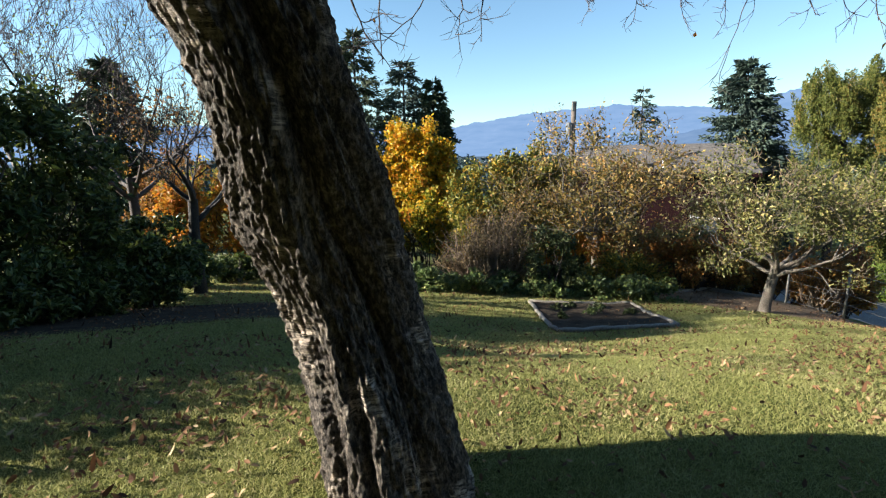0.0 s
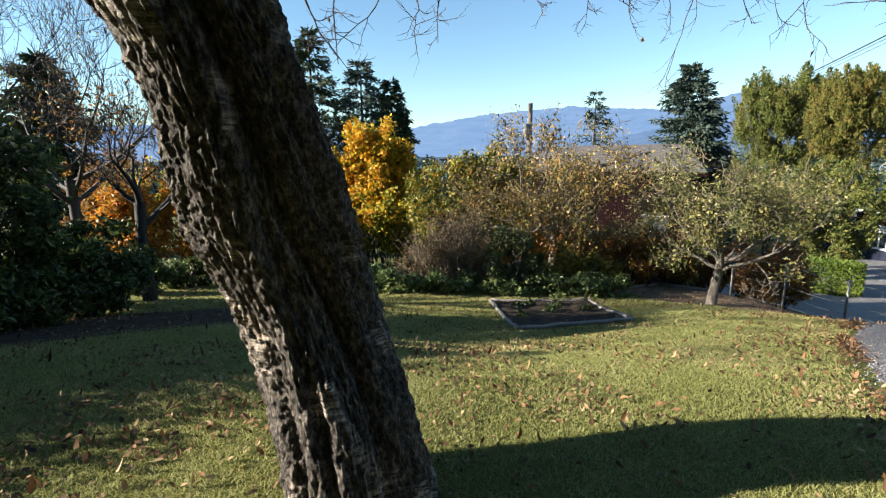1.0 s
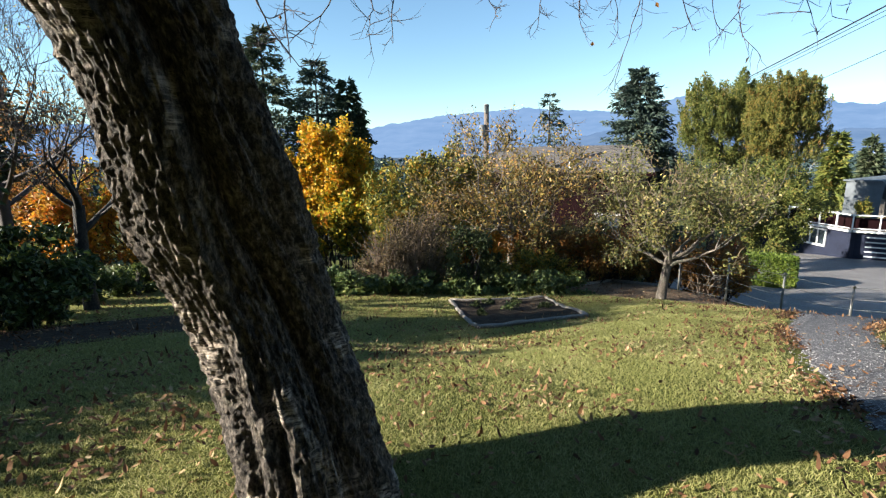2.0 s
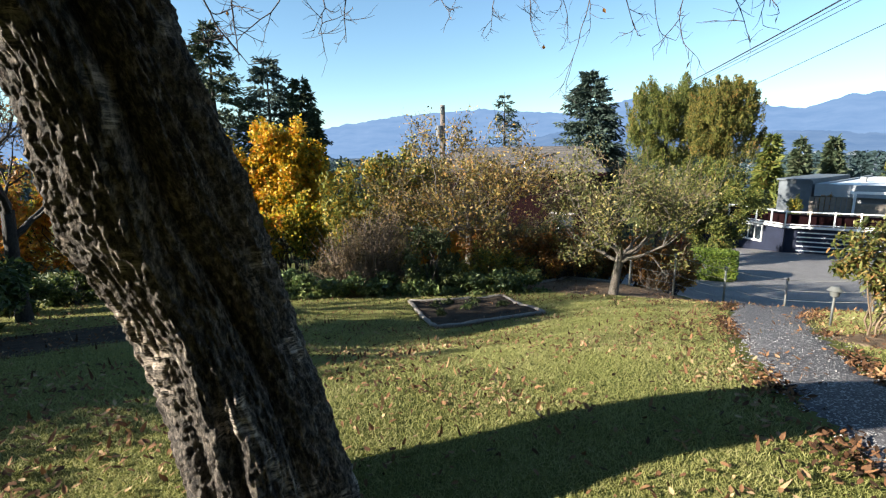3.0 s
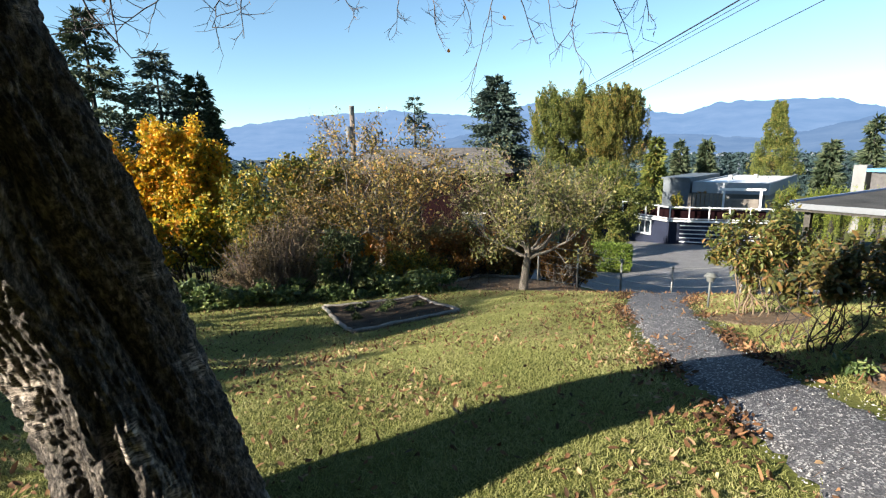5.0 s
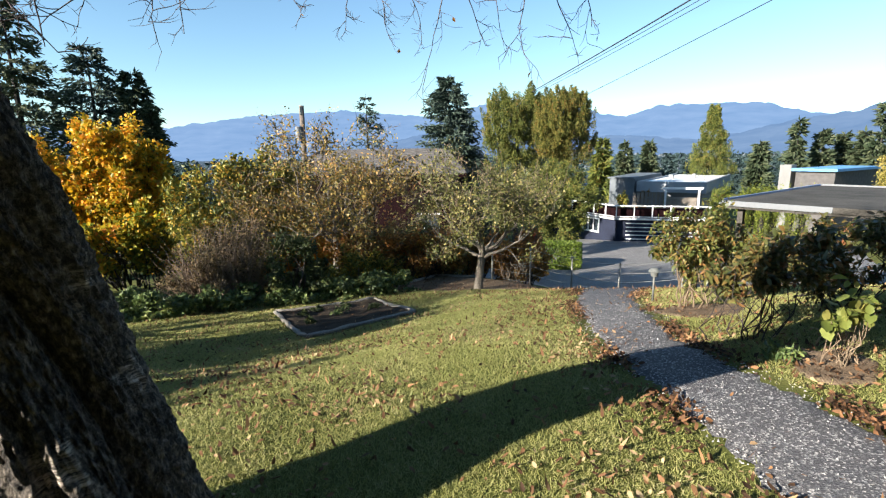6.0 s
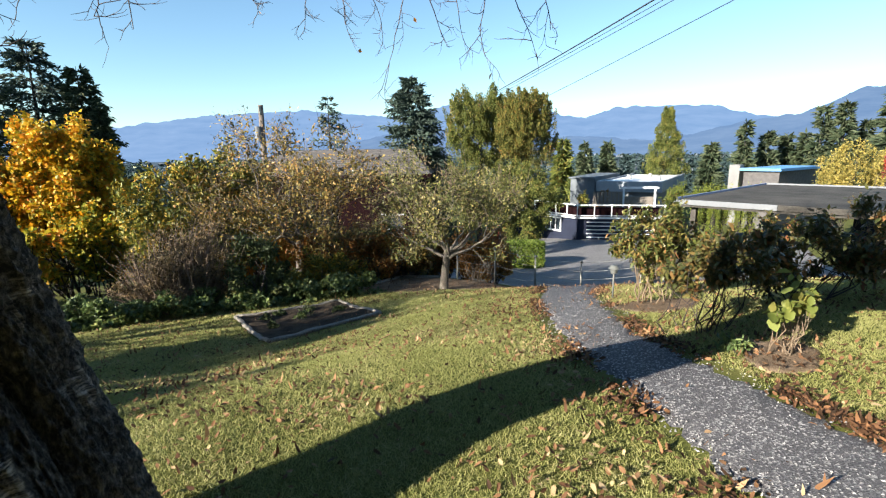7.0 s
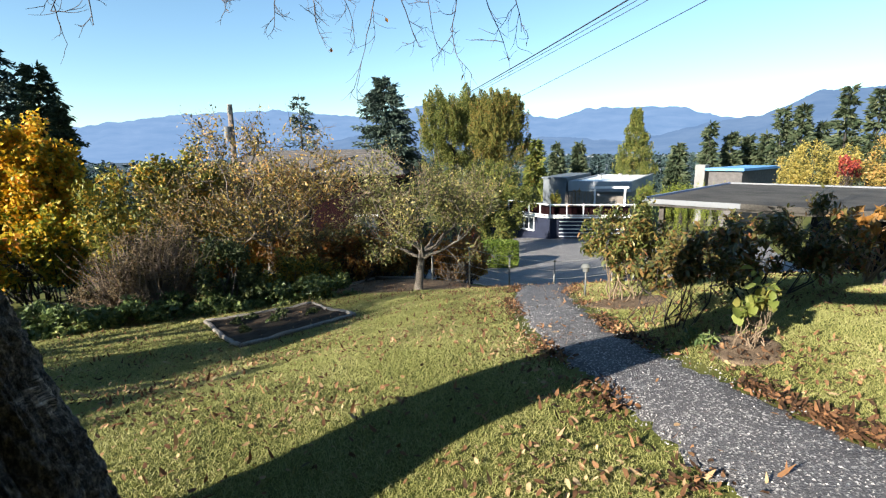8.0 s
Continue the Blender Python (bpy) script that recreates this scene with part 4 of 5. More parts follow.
shrub("russet_bush", on(-31, 14.6), "olive and russet hedge shrub", "shrub", 19, [(0, 0, 0.8, 1.0, 0.6, 0.9), (-0.9, 0, 0.8, 0.8, 0.6, 0.9)], 4000, 0.11, M_APPLE_LEAF, 20)
for q, (b, d, hh, m, w) in enumerate([(-13.5, 18.5, 4.2, M_YELLOWGREEN, 1.2), (-18, 19.5, 3.2, M_DARKGREEN, 1.3), (-22.5, 19.5, 2.4, M_RUSSET, 1.2), (-27, 19, 2.0, M_DARKGREEN, 1.2), (-31.5, 18.5, 1.9, M_RUSSET, 1.2), (-22, 16, 2.0, M_APPLE_LEAF, 1.1), (-28.5, 16.2, 1.9, M_DARKGREEN, 1.0), (-14, 14.8, 2.0, M_ORANGE, 0.8), (-35.5, 15.6, 1.7, M_RUSSET_BRIGHT, 0.9), (-40.0, 15.6, 1.8, M_RUSSET_BRIGHT, 0.85), (-32, 15.4, 1.5, M_APPLE_LEAF, 0.8)]):
    shrub("garden_bush", on(b, d), "overgrown autumn bush at the garden boundary", "bush", 210 + q, [(0, 0, hh * 0.55, w, 0.8, hh * 0.42), (0.7, 0, hh * 0.4, w * 0.8, 0.7, hh * 0.38), (-0.7, 0, hh * 0.42, w * 0.8, 0.7, hh * 0.36)], 5000, 0.12, m, 16, M_TWIG, group="garden bushes")
for b, d, sd, sc in ((-18.6, 12.0, 15, 1.0), (-22.5, 12.6, 18, 0.8)):
    shrub("yellow_bush", on(b, d), "yellow-green bush under the apple tree", "shrub", sd, [(0, 0, 0.6 * sc, 0.7, 0.45, 0.75 * sc), (0.5, 0, 0.4 * sc, 0.5, 0.4, 0.5)], 2600, 0.085, M_YELLOWGREEN, 12, M_TWIG_PALE, group="yellow bushes")
shrub("leafy_tree", on(-43.6, 28.0), "dense dark green leafy tree behind the box hedge", "tree", 16, [(0, 0, 4.2, 1.8, 1.5, 1.5), (1.0, -0.6, 3.2, 1.5, 1.3, 1.5), (-1.4, 0.6, 3.4, 1.6, 1.4, 1.6), (0.3, 0, 1.6, 1.5, 1.2, 1.5)], 30000, 0.12, M_CEDAR, 3, M_BARK_DARK, stem_r=0.06, foot_r=0.02, lumps=34)
for bearing, seed in ((6, 41), (1, 42), (-4, 43), (-9, 44), (-14, 45), (-19, 46), (-24, 47)):
    shrub("ground_cover", on(bearing, 10.9 + 0.1 * abs(bearing) * 0.3), "low green leafy ground cover along the shrubs", "plants", seed, [(0, 0, 0.18, 0.85, 0.5, 0.40)], 2600, 0.09, M_COVER, 0, group="ground cover", width=0.75)

# the dark left boundary
for bearing, dist, seed, s in ((44, 9.0, 51, 1.45), (38, 9.4, 52, 1.4), (33, 10.0, 53, 0.6), (51, 9.6, 54, 1.1)):
    shrub("laurel_bush", on(bearing, dist), "tall dark evergreen laurel in deep shade", "bush", seed, [(0, 0, 1.3 * s, 1.1, 0.9, 1.35 * s), (0.5, -0.2, 0.8, 0.8, 0.8, 0.9), (-0.4, 0, 1.8 * s, 0.8, 0.8, 0.9 * s)], 7000, 0.12, M_LAUREL, 20, group="laurels")
for x, y, seed, s in ((-8.6, 0.6, 65, 1.0), (-8.2, 2.0, 66, 0.95), (-8.3, 3.8, 67, 1.30), (-8.0, 4.6, 68, 1.38), (-9.2, -0.8, 69, 1.2), (-7.6, 5.9, 70, 1.15)):
    shrub("laurel_bush", (x, y, gz((x, y))), "tall dark evergreen laurel at the side of the lawn", "bush", seed, [(0, 0, 1.2 * s, 0.9, 0.8, 1.3 * s), (0.5, -0.2, 0.8, 0.8, 0.7, 0.9), (-0.4, 0, 1.7 * s, 0.7, 0.7, 0.85 * s)], 11000 if y > 3.5 else 2800, 0.14, M_LAUREL, 16, group="laurels")
for x, y, seed in ((-7.0, 2.0, 121), (-6.5, 3.3, 122), (-6.9, 4.6, 123)):
    broadleaf("small_tree", (x, y, gz((x, y))), "small thin-leaved tree at the side of the lawn", "tree", seed, 0.95, 0.06, (0.05, 0), 6, 0.64, 3, 2600, 0.10, M_LAUREL, M_BARK_DARK, 0.22, 0.1, 0.7, "small trees", 0.3, 0.8, 0.5)
for bearing, dist, seed in ((45, 8.0, 131), (41, 8.2, 132), (37, 8.5, 133), (33, 9.0, 134), (29, 11.5, 56), (24, 12.0, 57), (19, 12.3, 58), (14, 12.4, 59), (10, 12.2, 60)):
    shrub("low_hedge", on(bearing, dist), "low dark hedge at the back of the lawn", "hedge", seed, [(0, 0, 0.35, 0.8, 0.5, 0.45)], 2600, 0.10, M_LAUREL, 8, group="low hedge")
broadleaf("plum_tree", on(27.6, 10.5), "dark pruned plum tree with bare upswept branches", "tree", 61, 1.9, 0.11, (0.05, 0), 5, 1.0, 4, 900, 0.07, M_RUSSET, M_BARK_DARK, 0.15, 0.25, 0.7, "", 0.3)
broadleaf("bare_tree", on(41, 12), "tall bare tree with fine branches", "tree", 62, 2.2, 0.13, (0.1, 0), 5, 2.0, 4, 350, 0.06, M_YELLOWGREEN, M_TWIG, 0.2, 0.25, 0.6, "bare trees", 0.2)
broadleaf("bare_tree", on(33, 13.5), "tall bare tree with fine branches", "tree", 63, 2.4, 0.12, (0.1, 0), 5, 2.0, 4, 350, 0.06, M_YELLOWGREEN, M_TWIG, 0.2, 0.25, 0.6, "bare trees", 0.2)
broadleaf("bare_tree", on(50, 10.5), "tall bare tree with fine branches", "tree", 64, 2.2, 0.13, (0.1, 0), 5, 2.0, 4, 350, 0.06, M_YELLOWGREEN, M_TWIG, 0.2, 0.25, 0.6, "bare trees", 0.2)


def conifer_at(bearing, dist, top, label, seed, radius, m, **kw):
    p = on(bearing, dist)
    return conifer("conifer", p, label, seed, high(top, dist) - p.z, radius, m, **kw)


conifer_at(33.6, 24, 9.0, "dark spruce behind the bare trees", 71, 3.2, M_FIR)
conifer_at(9.6, 34, 13.5, "tall dark fir behind the maple", 72, 4.6, M_FIR, group="firs")
conifer_at(4.2, 36, 10.2, "tall grey-green pine with rounded crown", 73, 3.8, M_SPRUCE, peak=0.55, group="firs")
conifer_at(0.9, 34, 8.2, "dark rounded pine behind the maple", 74, 2.2, M_FIR, peak=0.5, group="firs")
conifer_at(-0.4, 33, 4.6, "small dark fir behind the maple", 75, 1.2, M_FIR, group="firs")
conifer_at(-31.4, 35, 8.4, "blue-green spruce with tiered boughs", 76, 3.7, M_SPRUCE, whorls=34, peak=0.6, open_=0.1, per=46, boughs=13)
conifer_at(-22.0, 40, 6.6, "thin sparse spruce far behind the apple tree", 77, 3.4, M_SPRUCE, boughs=7, open_=0.35, per=22)
cb = on(-39.2, 33)
cedar("cedar_tree", cb, "large dense green cedar", 81, [(0, 0, high(1.6, 33) - cb.z, 2.55, 2.3, 2.9), (-1.1, 0, high(2.4, 33) - cb.z, 1.25, 1.6, 2.2), (1.1, -0.3, high(2.9, 33) - cb.z, 1.4, 1.6, 2.0), (0, 0, 4.2, 2.7, 2.2, 2.4)], 75000, 0.14, M_CEDAR)
cb = on(-44.7, 31)
cedar("cedar_tree", cb, "large cedar with bronze-brown sprays", 82, [(0, 0, high(3.1, 31) - cb.z, 1.35, 1.5, 1.9), (0.2, 0, high(0.8, 31) - cb.z, 1.75, 1.6, 2.6), (-0.9, 0, high(2.0, 31) - cb.z, 1.3, 1.5, 2.2)], 54000, 0.14, M_CEDAR_BROWN)
cb = on(-59.3, 58)
cedar("cedar_tree", cb, "pointed golden-green cedar behind the white house", 83, [(0, 0, high(-2.6, 58) - cb.z, 2.8, 2.5, 2.0), (0, 0, high(-0.8, 58) - cb.z, 2.1, 2.0, 2.0), (0, 0, high(1.0, 58) - cb.z, 1.3, 1.3, 1.8), (0, 0, high(2.7, 58) - cb.z, 0.55, 0.55, 1.4)], 30000, 0.20, M_CEDAR)
for q, (b, d, top, r, m) in enumerate([(-48.6, 80, 1.6, 2.6, M_CEDAR), (-51, 95, 1.0, 2.6, M_FIR), (-53.4, 90, 0.9, 2.5, M_FIR), (-63.5, 80, 0.6, 2.4, M_FIR), (-66.4, 90, 2.6, 2.6, M_FIR), (-68.3, 95, 1.6, 3.2, M_FIR), (-69.8, 100, 1.4, 3.2, M_FIR),
                                       (-71.2, 100, 1.4, 3.2, M_FIR), (-72.3, 90, 3.9, 2.8, M_FIR), (-73.9, 90, 4.1, 3.0, M_FIR), (-75.4, 95, 2.4, 3.2, M_FIR), (-77.1, 85, 5.4, 3.3, M_FIR), (-79.2, 85, 5.0, 3.3, M_FIR), (-81, 85, 4.4, 3.3, M_FIR), (-83.5, 85, 5.4, 3.3, M_FIR)]):
    conifer_at(b, d, top, "dark conifer on the far slope", 90 + q, r * 0.72, m, whorls=18, boughs=7, per=18, needle=1.0, group="far conifers")
for q, (b, d, m) in enumerate([(-74.3, 40, M_PALE_LEAF), (-77, 42, M_PALE_LEAF), (-80, 40, M_APPLE_LEAF), (-83, 40, M_APPLE_LEAF)]):
    p = on(b, d)
    t = high(0.9, d) - p.z
    shrub("autumn_tree", p, "pale yellow autumn tree beyond the carport", "tree", 110 + q, [(0, 0, t * 0.72, 1.4, 1.3, t * 0.30), (0.8, 0, t * 0.5, 1.2, 1.1, t * 0.3), (-0.8, 0, t * 0.5, 1.2, 1.1, t * 0.3)], 8000, 0.13, m, 20, group="autumn trees", width=0.7, lumps=34)
p = on(-77.6, 38)
shrub("red_tree", p, "small red maple beyond the carport", "tree", 118, [(0, 0, high(-1.6, 38) - p.z, 0.8, 0.7, 0.6), (0.8, 0, high(-2.2, 38) - p.z, 0.6, 0.6, 0.5)], 700, 0.16, M_RED, 14, width=0.7)

# soil patches with litter


PATCHES = []


def soil_patch(centre, rx, ry, label, seed, turn=0.0, mat=None):
    PATCHES.append((centre[0], centre[1], rx, ry, turn))
    n, m = 40, 10
    ct, st = math.cos(turn), math.sin(turn)
    v = [(centre[0], centre[1], gz(centre) + 0.02)]
    for r in range(1, m + 1):
        for q in range(n):
            b = 2 * math.pi * q / n
            s = r / m * (1 + 0.22 * noise.noise((math.cos(b) * 1.7, math.sin(b) * 1.7, seed)))
            x, y = rx * s * math.cos(b), ry * s * math.sin(b)
            x, y = centre[0] + ct * x - st * y, centre[1] + st * x + ct * y
            v.append((x, y, gz((x, y)) + (0.014 + 0.014 * noise.noise((x * 6, y * 6, seed)) if r < m else -0.03)))
    tri = [(0, 1 + q, 1 + (q + 1) % n) for q in range(n)]
    for r in range(m - 1):
        for q in range(n):
            a, b = 1 + r * n + q, 1 + r * n + (q + 1) % n
            tri += [(a, a + n, b + n), (a, b + n, b)]
    tagged(new("soil_patch", np_mesh("soil_patch", v, tri, mat or M_SOIL, True)), label, "soil", kind="structure")


soil_patch(on(-33.0, 12.9), 2.7, 1.35, "leaf-strewn soil under the apple tree", 3.0, radians(-32))
# bare dark soil whose deep tone also stands in for the laurels' shade
soil_patch(on(33, 7.7), 3.7, 1.15, "bare dark soil under the laurels, its deep tone partly their shade", 6.0, radians(33), M_SOIL_DARK)
soil_patch(on(-71.8, 4.6), 0.50, 0.30, "dug soil round the hydrangea", 4.0, radians(15))
soil_patch(on(-60, 6.6), 0.7, 0.45, "leafy soil under the path shrubs", 5.0)
for q, (b0, d0, b1, d1) in enumerate(((-24.7, 12.3, -29.5, 14.2), (-29.6, 14.2, -35.5, 14.5))):
    p0, p1 = on(b0, d0, 0.04), on(b1, d1, 0.04)
    lg = thing("edging_log", p0, "weathered log edging the apple tree bed", "log", "edging logs")
    v, f = tubes([[(np.array((p1 - p0) * s), r) for s, r in ((0, 0.01), (0.005, 0.06), (0.5, 0.06), (0.995, 0.05), (1, 0.01))]], 8, 0.08)
    part("timber", np_mesh("timber", v, f, M_LOG, True), lg)

# an unseen dark wall added behind the tripod to block skylight and deepen shade
blocker = box_mesh("sky_blocker_south", (-22, -3.2, -1.0), (10, -2.8, 11.0), M_NAVY)
tagged(new("sky_blocker_south", blocker), "plain dark wall, added unseen behind the tripod to block skylight", "wall", kind="structure")

# ------------------------------------------------------------------ raised bed
BED = [Vector((1.79, 7.24, 0)), Vector((3.72, 7.26, 0)), Vector((4.05, 9.95, 0)), Vector((1.88, 10.05, 0))]
bed = thing("raised_bed", (2.8, 8.9, gz((2.8, 8.9))), "raised garden bed edged with weathered logs", "garden bed")
for a, b in ((0, 1), (1, 2), (2, 3), (3, 0)):
    pts = []
    rng = np.random.default_rng(130 + a)
    for s in np.linspace(0, 1, 14):
        q = BED[a].lerp(BED[b], s)
        q.z = gz(q) + 0.045
        pts.append((np.array(q - bed.matrix_world.translation) + rng.normal(size=3) * 0.008, 0.038 + rng.uniform(-0.007, 0.007)))
    v, f = tubes([[(pts[0][0], 0.004)] + pts + [(pts[-1][0], 0.004)]], 9, 0.06, rng)
    part("edge_log", np_mesh("edge_log", v, f, M_LOG, True), bed)
n = 34
uu, vv_ = np.meshgrid(np.linspace(0.02, 0.98, n), np.linspace(0.02, 0.98, n), indexing="ij")
B = [np.array(q)[:2] for q in BED]
xy = (B[0] * ((1 - uu) * (1 - vv_))[..., None] + B[1] * (uu * (1 - vv_))[..., None] + B[2] * (uu * vv_)[..., None] + B[3] * ((1 - uu) * vv_)[..., None]).reshape(-1, 2)
sz = ground_z(xy) + 0.055 + np.array([0.05 * noise.noise((x * 3, y * 3, 4)) + 0.02 * noise.noise((x * 11, y * 11, 4)) for x, y in xy])
i, j = np.meshgrid(np.arange(n - 1), np.arange(n - 1), indexing="ij")
f = np.stack([i * n + j, i * n + j + 1, (i + 1) * n + j + 1, (i + 1) * n + j], -1).reshape(-1, 4)
loc = np.array(bed.matrix_world.translation)
part("soil", np_mesh("soil", np.column_stack([xy, sz]) - loc, f, M_SOIL_DARK, True), bed, "bare dark garden soil")
for q, (x, y, s) in enumerate(((2.9, 8.8, 0.9), (3.2, 9.5, 0.7), (2.3, 9.4, 0.5), (3.5, 8.6, 0.5), (2.6, 9.6, 0.6), (2.2, 8.5, 0.45))):
    shrub("bed_plant", (x, y, gz((x, y)) + 0.05), "withered green plant in the raised bed", "plant", 140 + q, [(0, 0, 0.06 * s, 0.22 * s, 0.18 * s, 0.14 * s)], 260, 0.07, M_DARKGREEN if q else M_COVER, 6, group="bed plants")

# ------------------------------------------------------------------ shrubs beside the path
shrub("path_shrub", on(-59.0, 6.9), "leafy shrub with pale stems, yellowing and red leaves", "shrub", 151, [(0.1, 0, 0.98, 0.62, 0.5, 0.48), (-0.32, 0.1, 0.88, 0.42, 0.4, 0.40), (0.5, -0.1, 0.72, 0.45, 0.4, 0.45), (0.05, 0, 0.55, 0.35, 0.3, 0.3)], 7000, 0.068, M_RHODO, 11, M_TWIG_PALE, 0.3, stem_r=0.013, foot_r=0.07, broad=True, width=0.42, droop=0.5)
shrub("path_shrub", on(-64.3, 5.2), "dark leafy shrub with bare lower stems", "shrub", 152, [(0.15, -0.1, 0.78, 0.50, 0.4, 0.36), (0.55, -0.3, 0.8, 0.40, 0.35, 0.33), (-0.05, 0.1, 0.62, 0.30, 0.3, 0.30)], 3600, 0.075, M_RHODO_DARK, 13, M_TWIG, 0.3, stem_r=0.008, foot_r=0.06, broad=True, width=0.45, droop=0.5)
shrub("path_shrub", on(-71, 7.0), "dark leafy shrub by the carport", "shrub", 153, [(0, 0, 0.7, 0.7, 0.5, 0.55), (0.8, -0.6, 0.7, 0.6, 0.5, 0.55)], 5200, 0.08, M_RHODO_DARK, 12, M_TWIG, 0.3, stem_r=0.012, broad=True, width=0.45, droop=0.5)
shrub("sapling", on(-72.4, 4.6), "small hydrangea with pale stems and yellow-green leaves", "plant", 154, [(0.05, 0, 0.50, 0.22, 0.18, 0.22), (-0.12, 0.05, 0.36, 0.14, 0.12, 0.08), (0.2, 0, 0.42, 0.15, 0.12, 0.14)], 75, 0.095, M_SAPLING, 9, M_TWIG_PALE, 0.4, width=0.85, stem_r=0.008, foot_r=0.035, broad=True, droop=0.2)
shrub("bed_weeds", on(-67.5, 4.55), "tuft of grey-green weeds beside the path", "plant", 155, [(0, 0, 0.06, 0.16, 0.13, 0.12)], 260, 0.06, M_COVER, 4)
shrub("stump_shrub", on(-79.7, 8.6), "shrub with large orange and yellow leaves", "shrub", 156, [(0, 0, 0.75, 0.45, 0.4, 0.35), (0.3, -0.4, 0.6, 0.4, 0.4, 0.4)], 260, 0.13, M_RUSSET_BRIGHT, 10, M_TWIG_PALE, 0.4, width=0.8)

# box hedge by the driveway
hb = on(-44.4, 24.2)
rng = np.random.default_rng(160)
hedge = thing("box_hedge", hb, "clipped bright green box hedge by the driveway", "hedge", turn=-44)
g = rng.uniform(-1, 1, (16000, 3))
g[np.arange(16000), rng.integers(0, 3, 16000)] = rng.choice([-1.0, 1.0], 16000) * rng.uniform(0.86, 1.0, 16000)
g *= np.minimum(1.0, 1.40 / np.linalg.norm(g, axis=1))[:, None]
g = g * np.array([1.05, 0.6, 0.64]) + np.array([0, 0, 0.70])
part("foliage", leaf_mesh("foliage", g, 0.09, M_BOX, rng, 0.6), hedge)

# ------------------------------------------------------------------ path lamp, fence, pole and cables
lp = on(-55.1, 7.4)
lamp_ob = thing("path_lamp", lp, "small grey metal garden path lamp", "lamp")
bm = bmesh.new()
bmesh.ops.create_cone(bm, cap_ends=True, segments=14, radius1=0.014, radius2=0.014, depth=0.40, matrix=Matrix.Translation((0, 0, 0.20)))
part("post", bm_mesh("post", bm, M_LAMP, True), lamp_ob)
bm = bmesh.new()
bmesh.ops.create_cone(bm, cap_ends=True, segments=18, radius1=0.045, radius2=0.055, depth=0.07, matrix=Matrix.Translation((0, 0, 0.425)))
part("lens", bm_mesh("lens", bm, M_LAMP, False), lamp_ob, "pale lamp body")
bm = bmesh.new()
bmesh.ops.create_cone(bm, cap_ends=True, segments=18, radius1=0.085, radius2=0.04, depth=0.05, matrix=Matrix.Translation((0, 0, 0.485)))
part("cap", bm_mesh("cap", bm, M_LAMP, False), lamp_ob, "grey metal cap")

fence = thing("wire_fence", on(-48, 14.5), "low wire fence with grey metal posts", "fence")
fo = fence.matrix_world.translation
tops = []
for b in (-36.6, -41.15, -46.0, -51.3, -57.8, -64.5):
    p = on(b, 14.4) - fo
    bm = bmesh.new()
    bmesh.ops.create_cone(bm, cap_ends=True, segments=10, radius1=0.026, radius2=0.026, depth=1.35, matrix=Matrix.Translation((p.x, p.y, p.z + 0.475)))
    bmesh.ops.create_uvsphere(bm, u_segments=10, v_segments=6, radius=0.042, matrix=Matrix.Translation((p.x, p.y, p.z + 1.15)))
    part("post", bm_mesh("post", bm, M_GALV, True), fence)
    tops.append(p)
for hgt in (1.12, 0.85, 0.6, 0.35, 0.1):
    ls = []
    for a, b in zip(tops[:-1], tops[1:]):
        ls.append([(np.array(a.lerp(b, s)) + np.array([0, 0, hgt - 0.03 * math.sin(math.pi * s)]), 0.006) for s in np.linspace(0, 1, 7)])
    v, f = tubes(ls, 4)
    part("wire", np_mesh("wire", v, f, M_GALV), fence)

pp = on(-14.8, 29)
pole = thing("utility_pole", pp, "weathered wooden utility pole with a grey transformer", "utility pole")
ph = high(5.3, 29) - pp.z
v, f = tubes([[(np.array([0, 0, -0.4]), 0.19), (np.array([0.03, 0, ph * 0.5]), 0.165), (np.array([0.08, 0, ph]), 0.14), (np.array([0.08, 0, ph + 0.01]), 0.01)]], 12)
part("shaft", np_mesh("shaft", v, f, M_POLE, True), pole)
bm = bmesh.new()
bmesh.ops.create_cone(bm, cap_ends=True, segments=16, radius1=0.17, radius2=0.17, depth=0.8, matrix=Matrix.Translation((-0.2, -0.12, ph - 1.55)))
part("transformer", bm_mesh("transformer", bm, M_GREY), pole, "pale grey cylindrical transformer")
bm = bmesh.new()
box(bm, (-0.06, -0.2, ph - 0.5), (0.05, -0.1, ph - 0.05), 0.01)
part("bracket", bm_mesh("bracket", bm, M_GALV), pole)

for b0, e0, b1, e1, d1, r, lab in ((-42.2, 7.2, -57.6, 15.1, 17.5, 0.024, "thick black overhead cable"), (-42.4, 7.1, -58.4, 14.95, 17.4, 0.011, "thin black overhead cable"), (-42.7, 6.95, -59.3, 14.8, 17.2, 0.011, "thin black overhead cable"), (-46.8, 6.0, -64.7, 14.2, 15.0, 0.011, "thin black overhead cable")):
    p0, p1 = at(b0, 30, high(e0, 30)), at(b1, d1, high(e1, d1))
    p2 = p1 + (p1 - p0) * 1.3
    sag = [(np.array(p0.lerp(p2, s)) - np.array([0, 0, 0.5 * (s * (1 - s)) * 4 * 0.25]), r) for s in np.linspace(-0.15, 1, 28)]
    cab = thing("overhead_cable", p0, lab, "cable", "overhead cables")
    v, f = tubes([[(q[0] - np.array(p0), q[1]) for q in sag]], 6)
    part("strand", np_mesh("strand", v, f, M_WIRE, True), cab)

# ------------------------------------------------------------------ buildings
# carport with a flat felt roof
co = Vector((11.5, 6.5, 0))
ux, uy = Vector((1, 0.11, 0)).normalized(), Vector((0.10, -1, 0)).normalized()
cz = gz((13.5, 3.0))
carport = thing("carport", (co.x, co.y, cz), "low carport with a flat dark felt roof and pale fascia", "carport")
RZ = 0.42 - cz
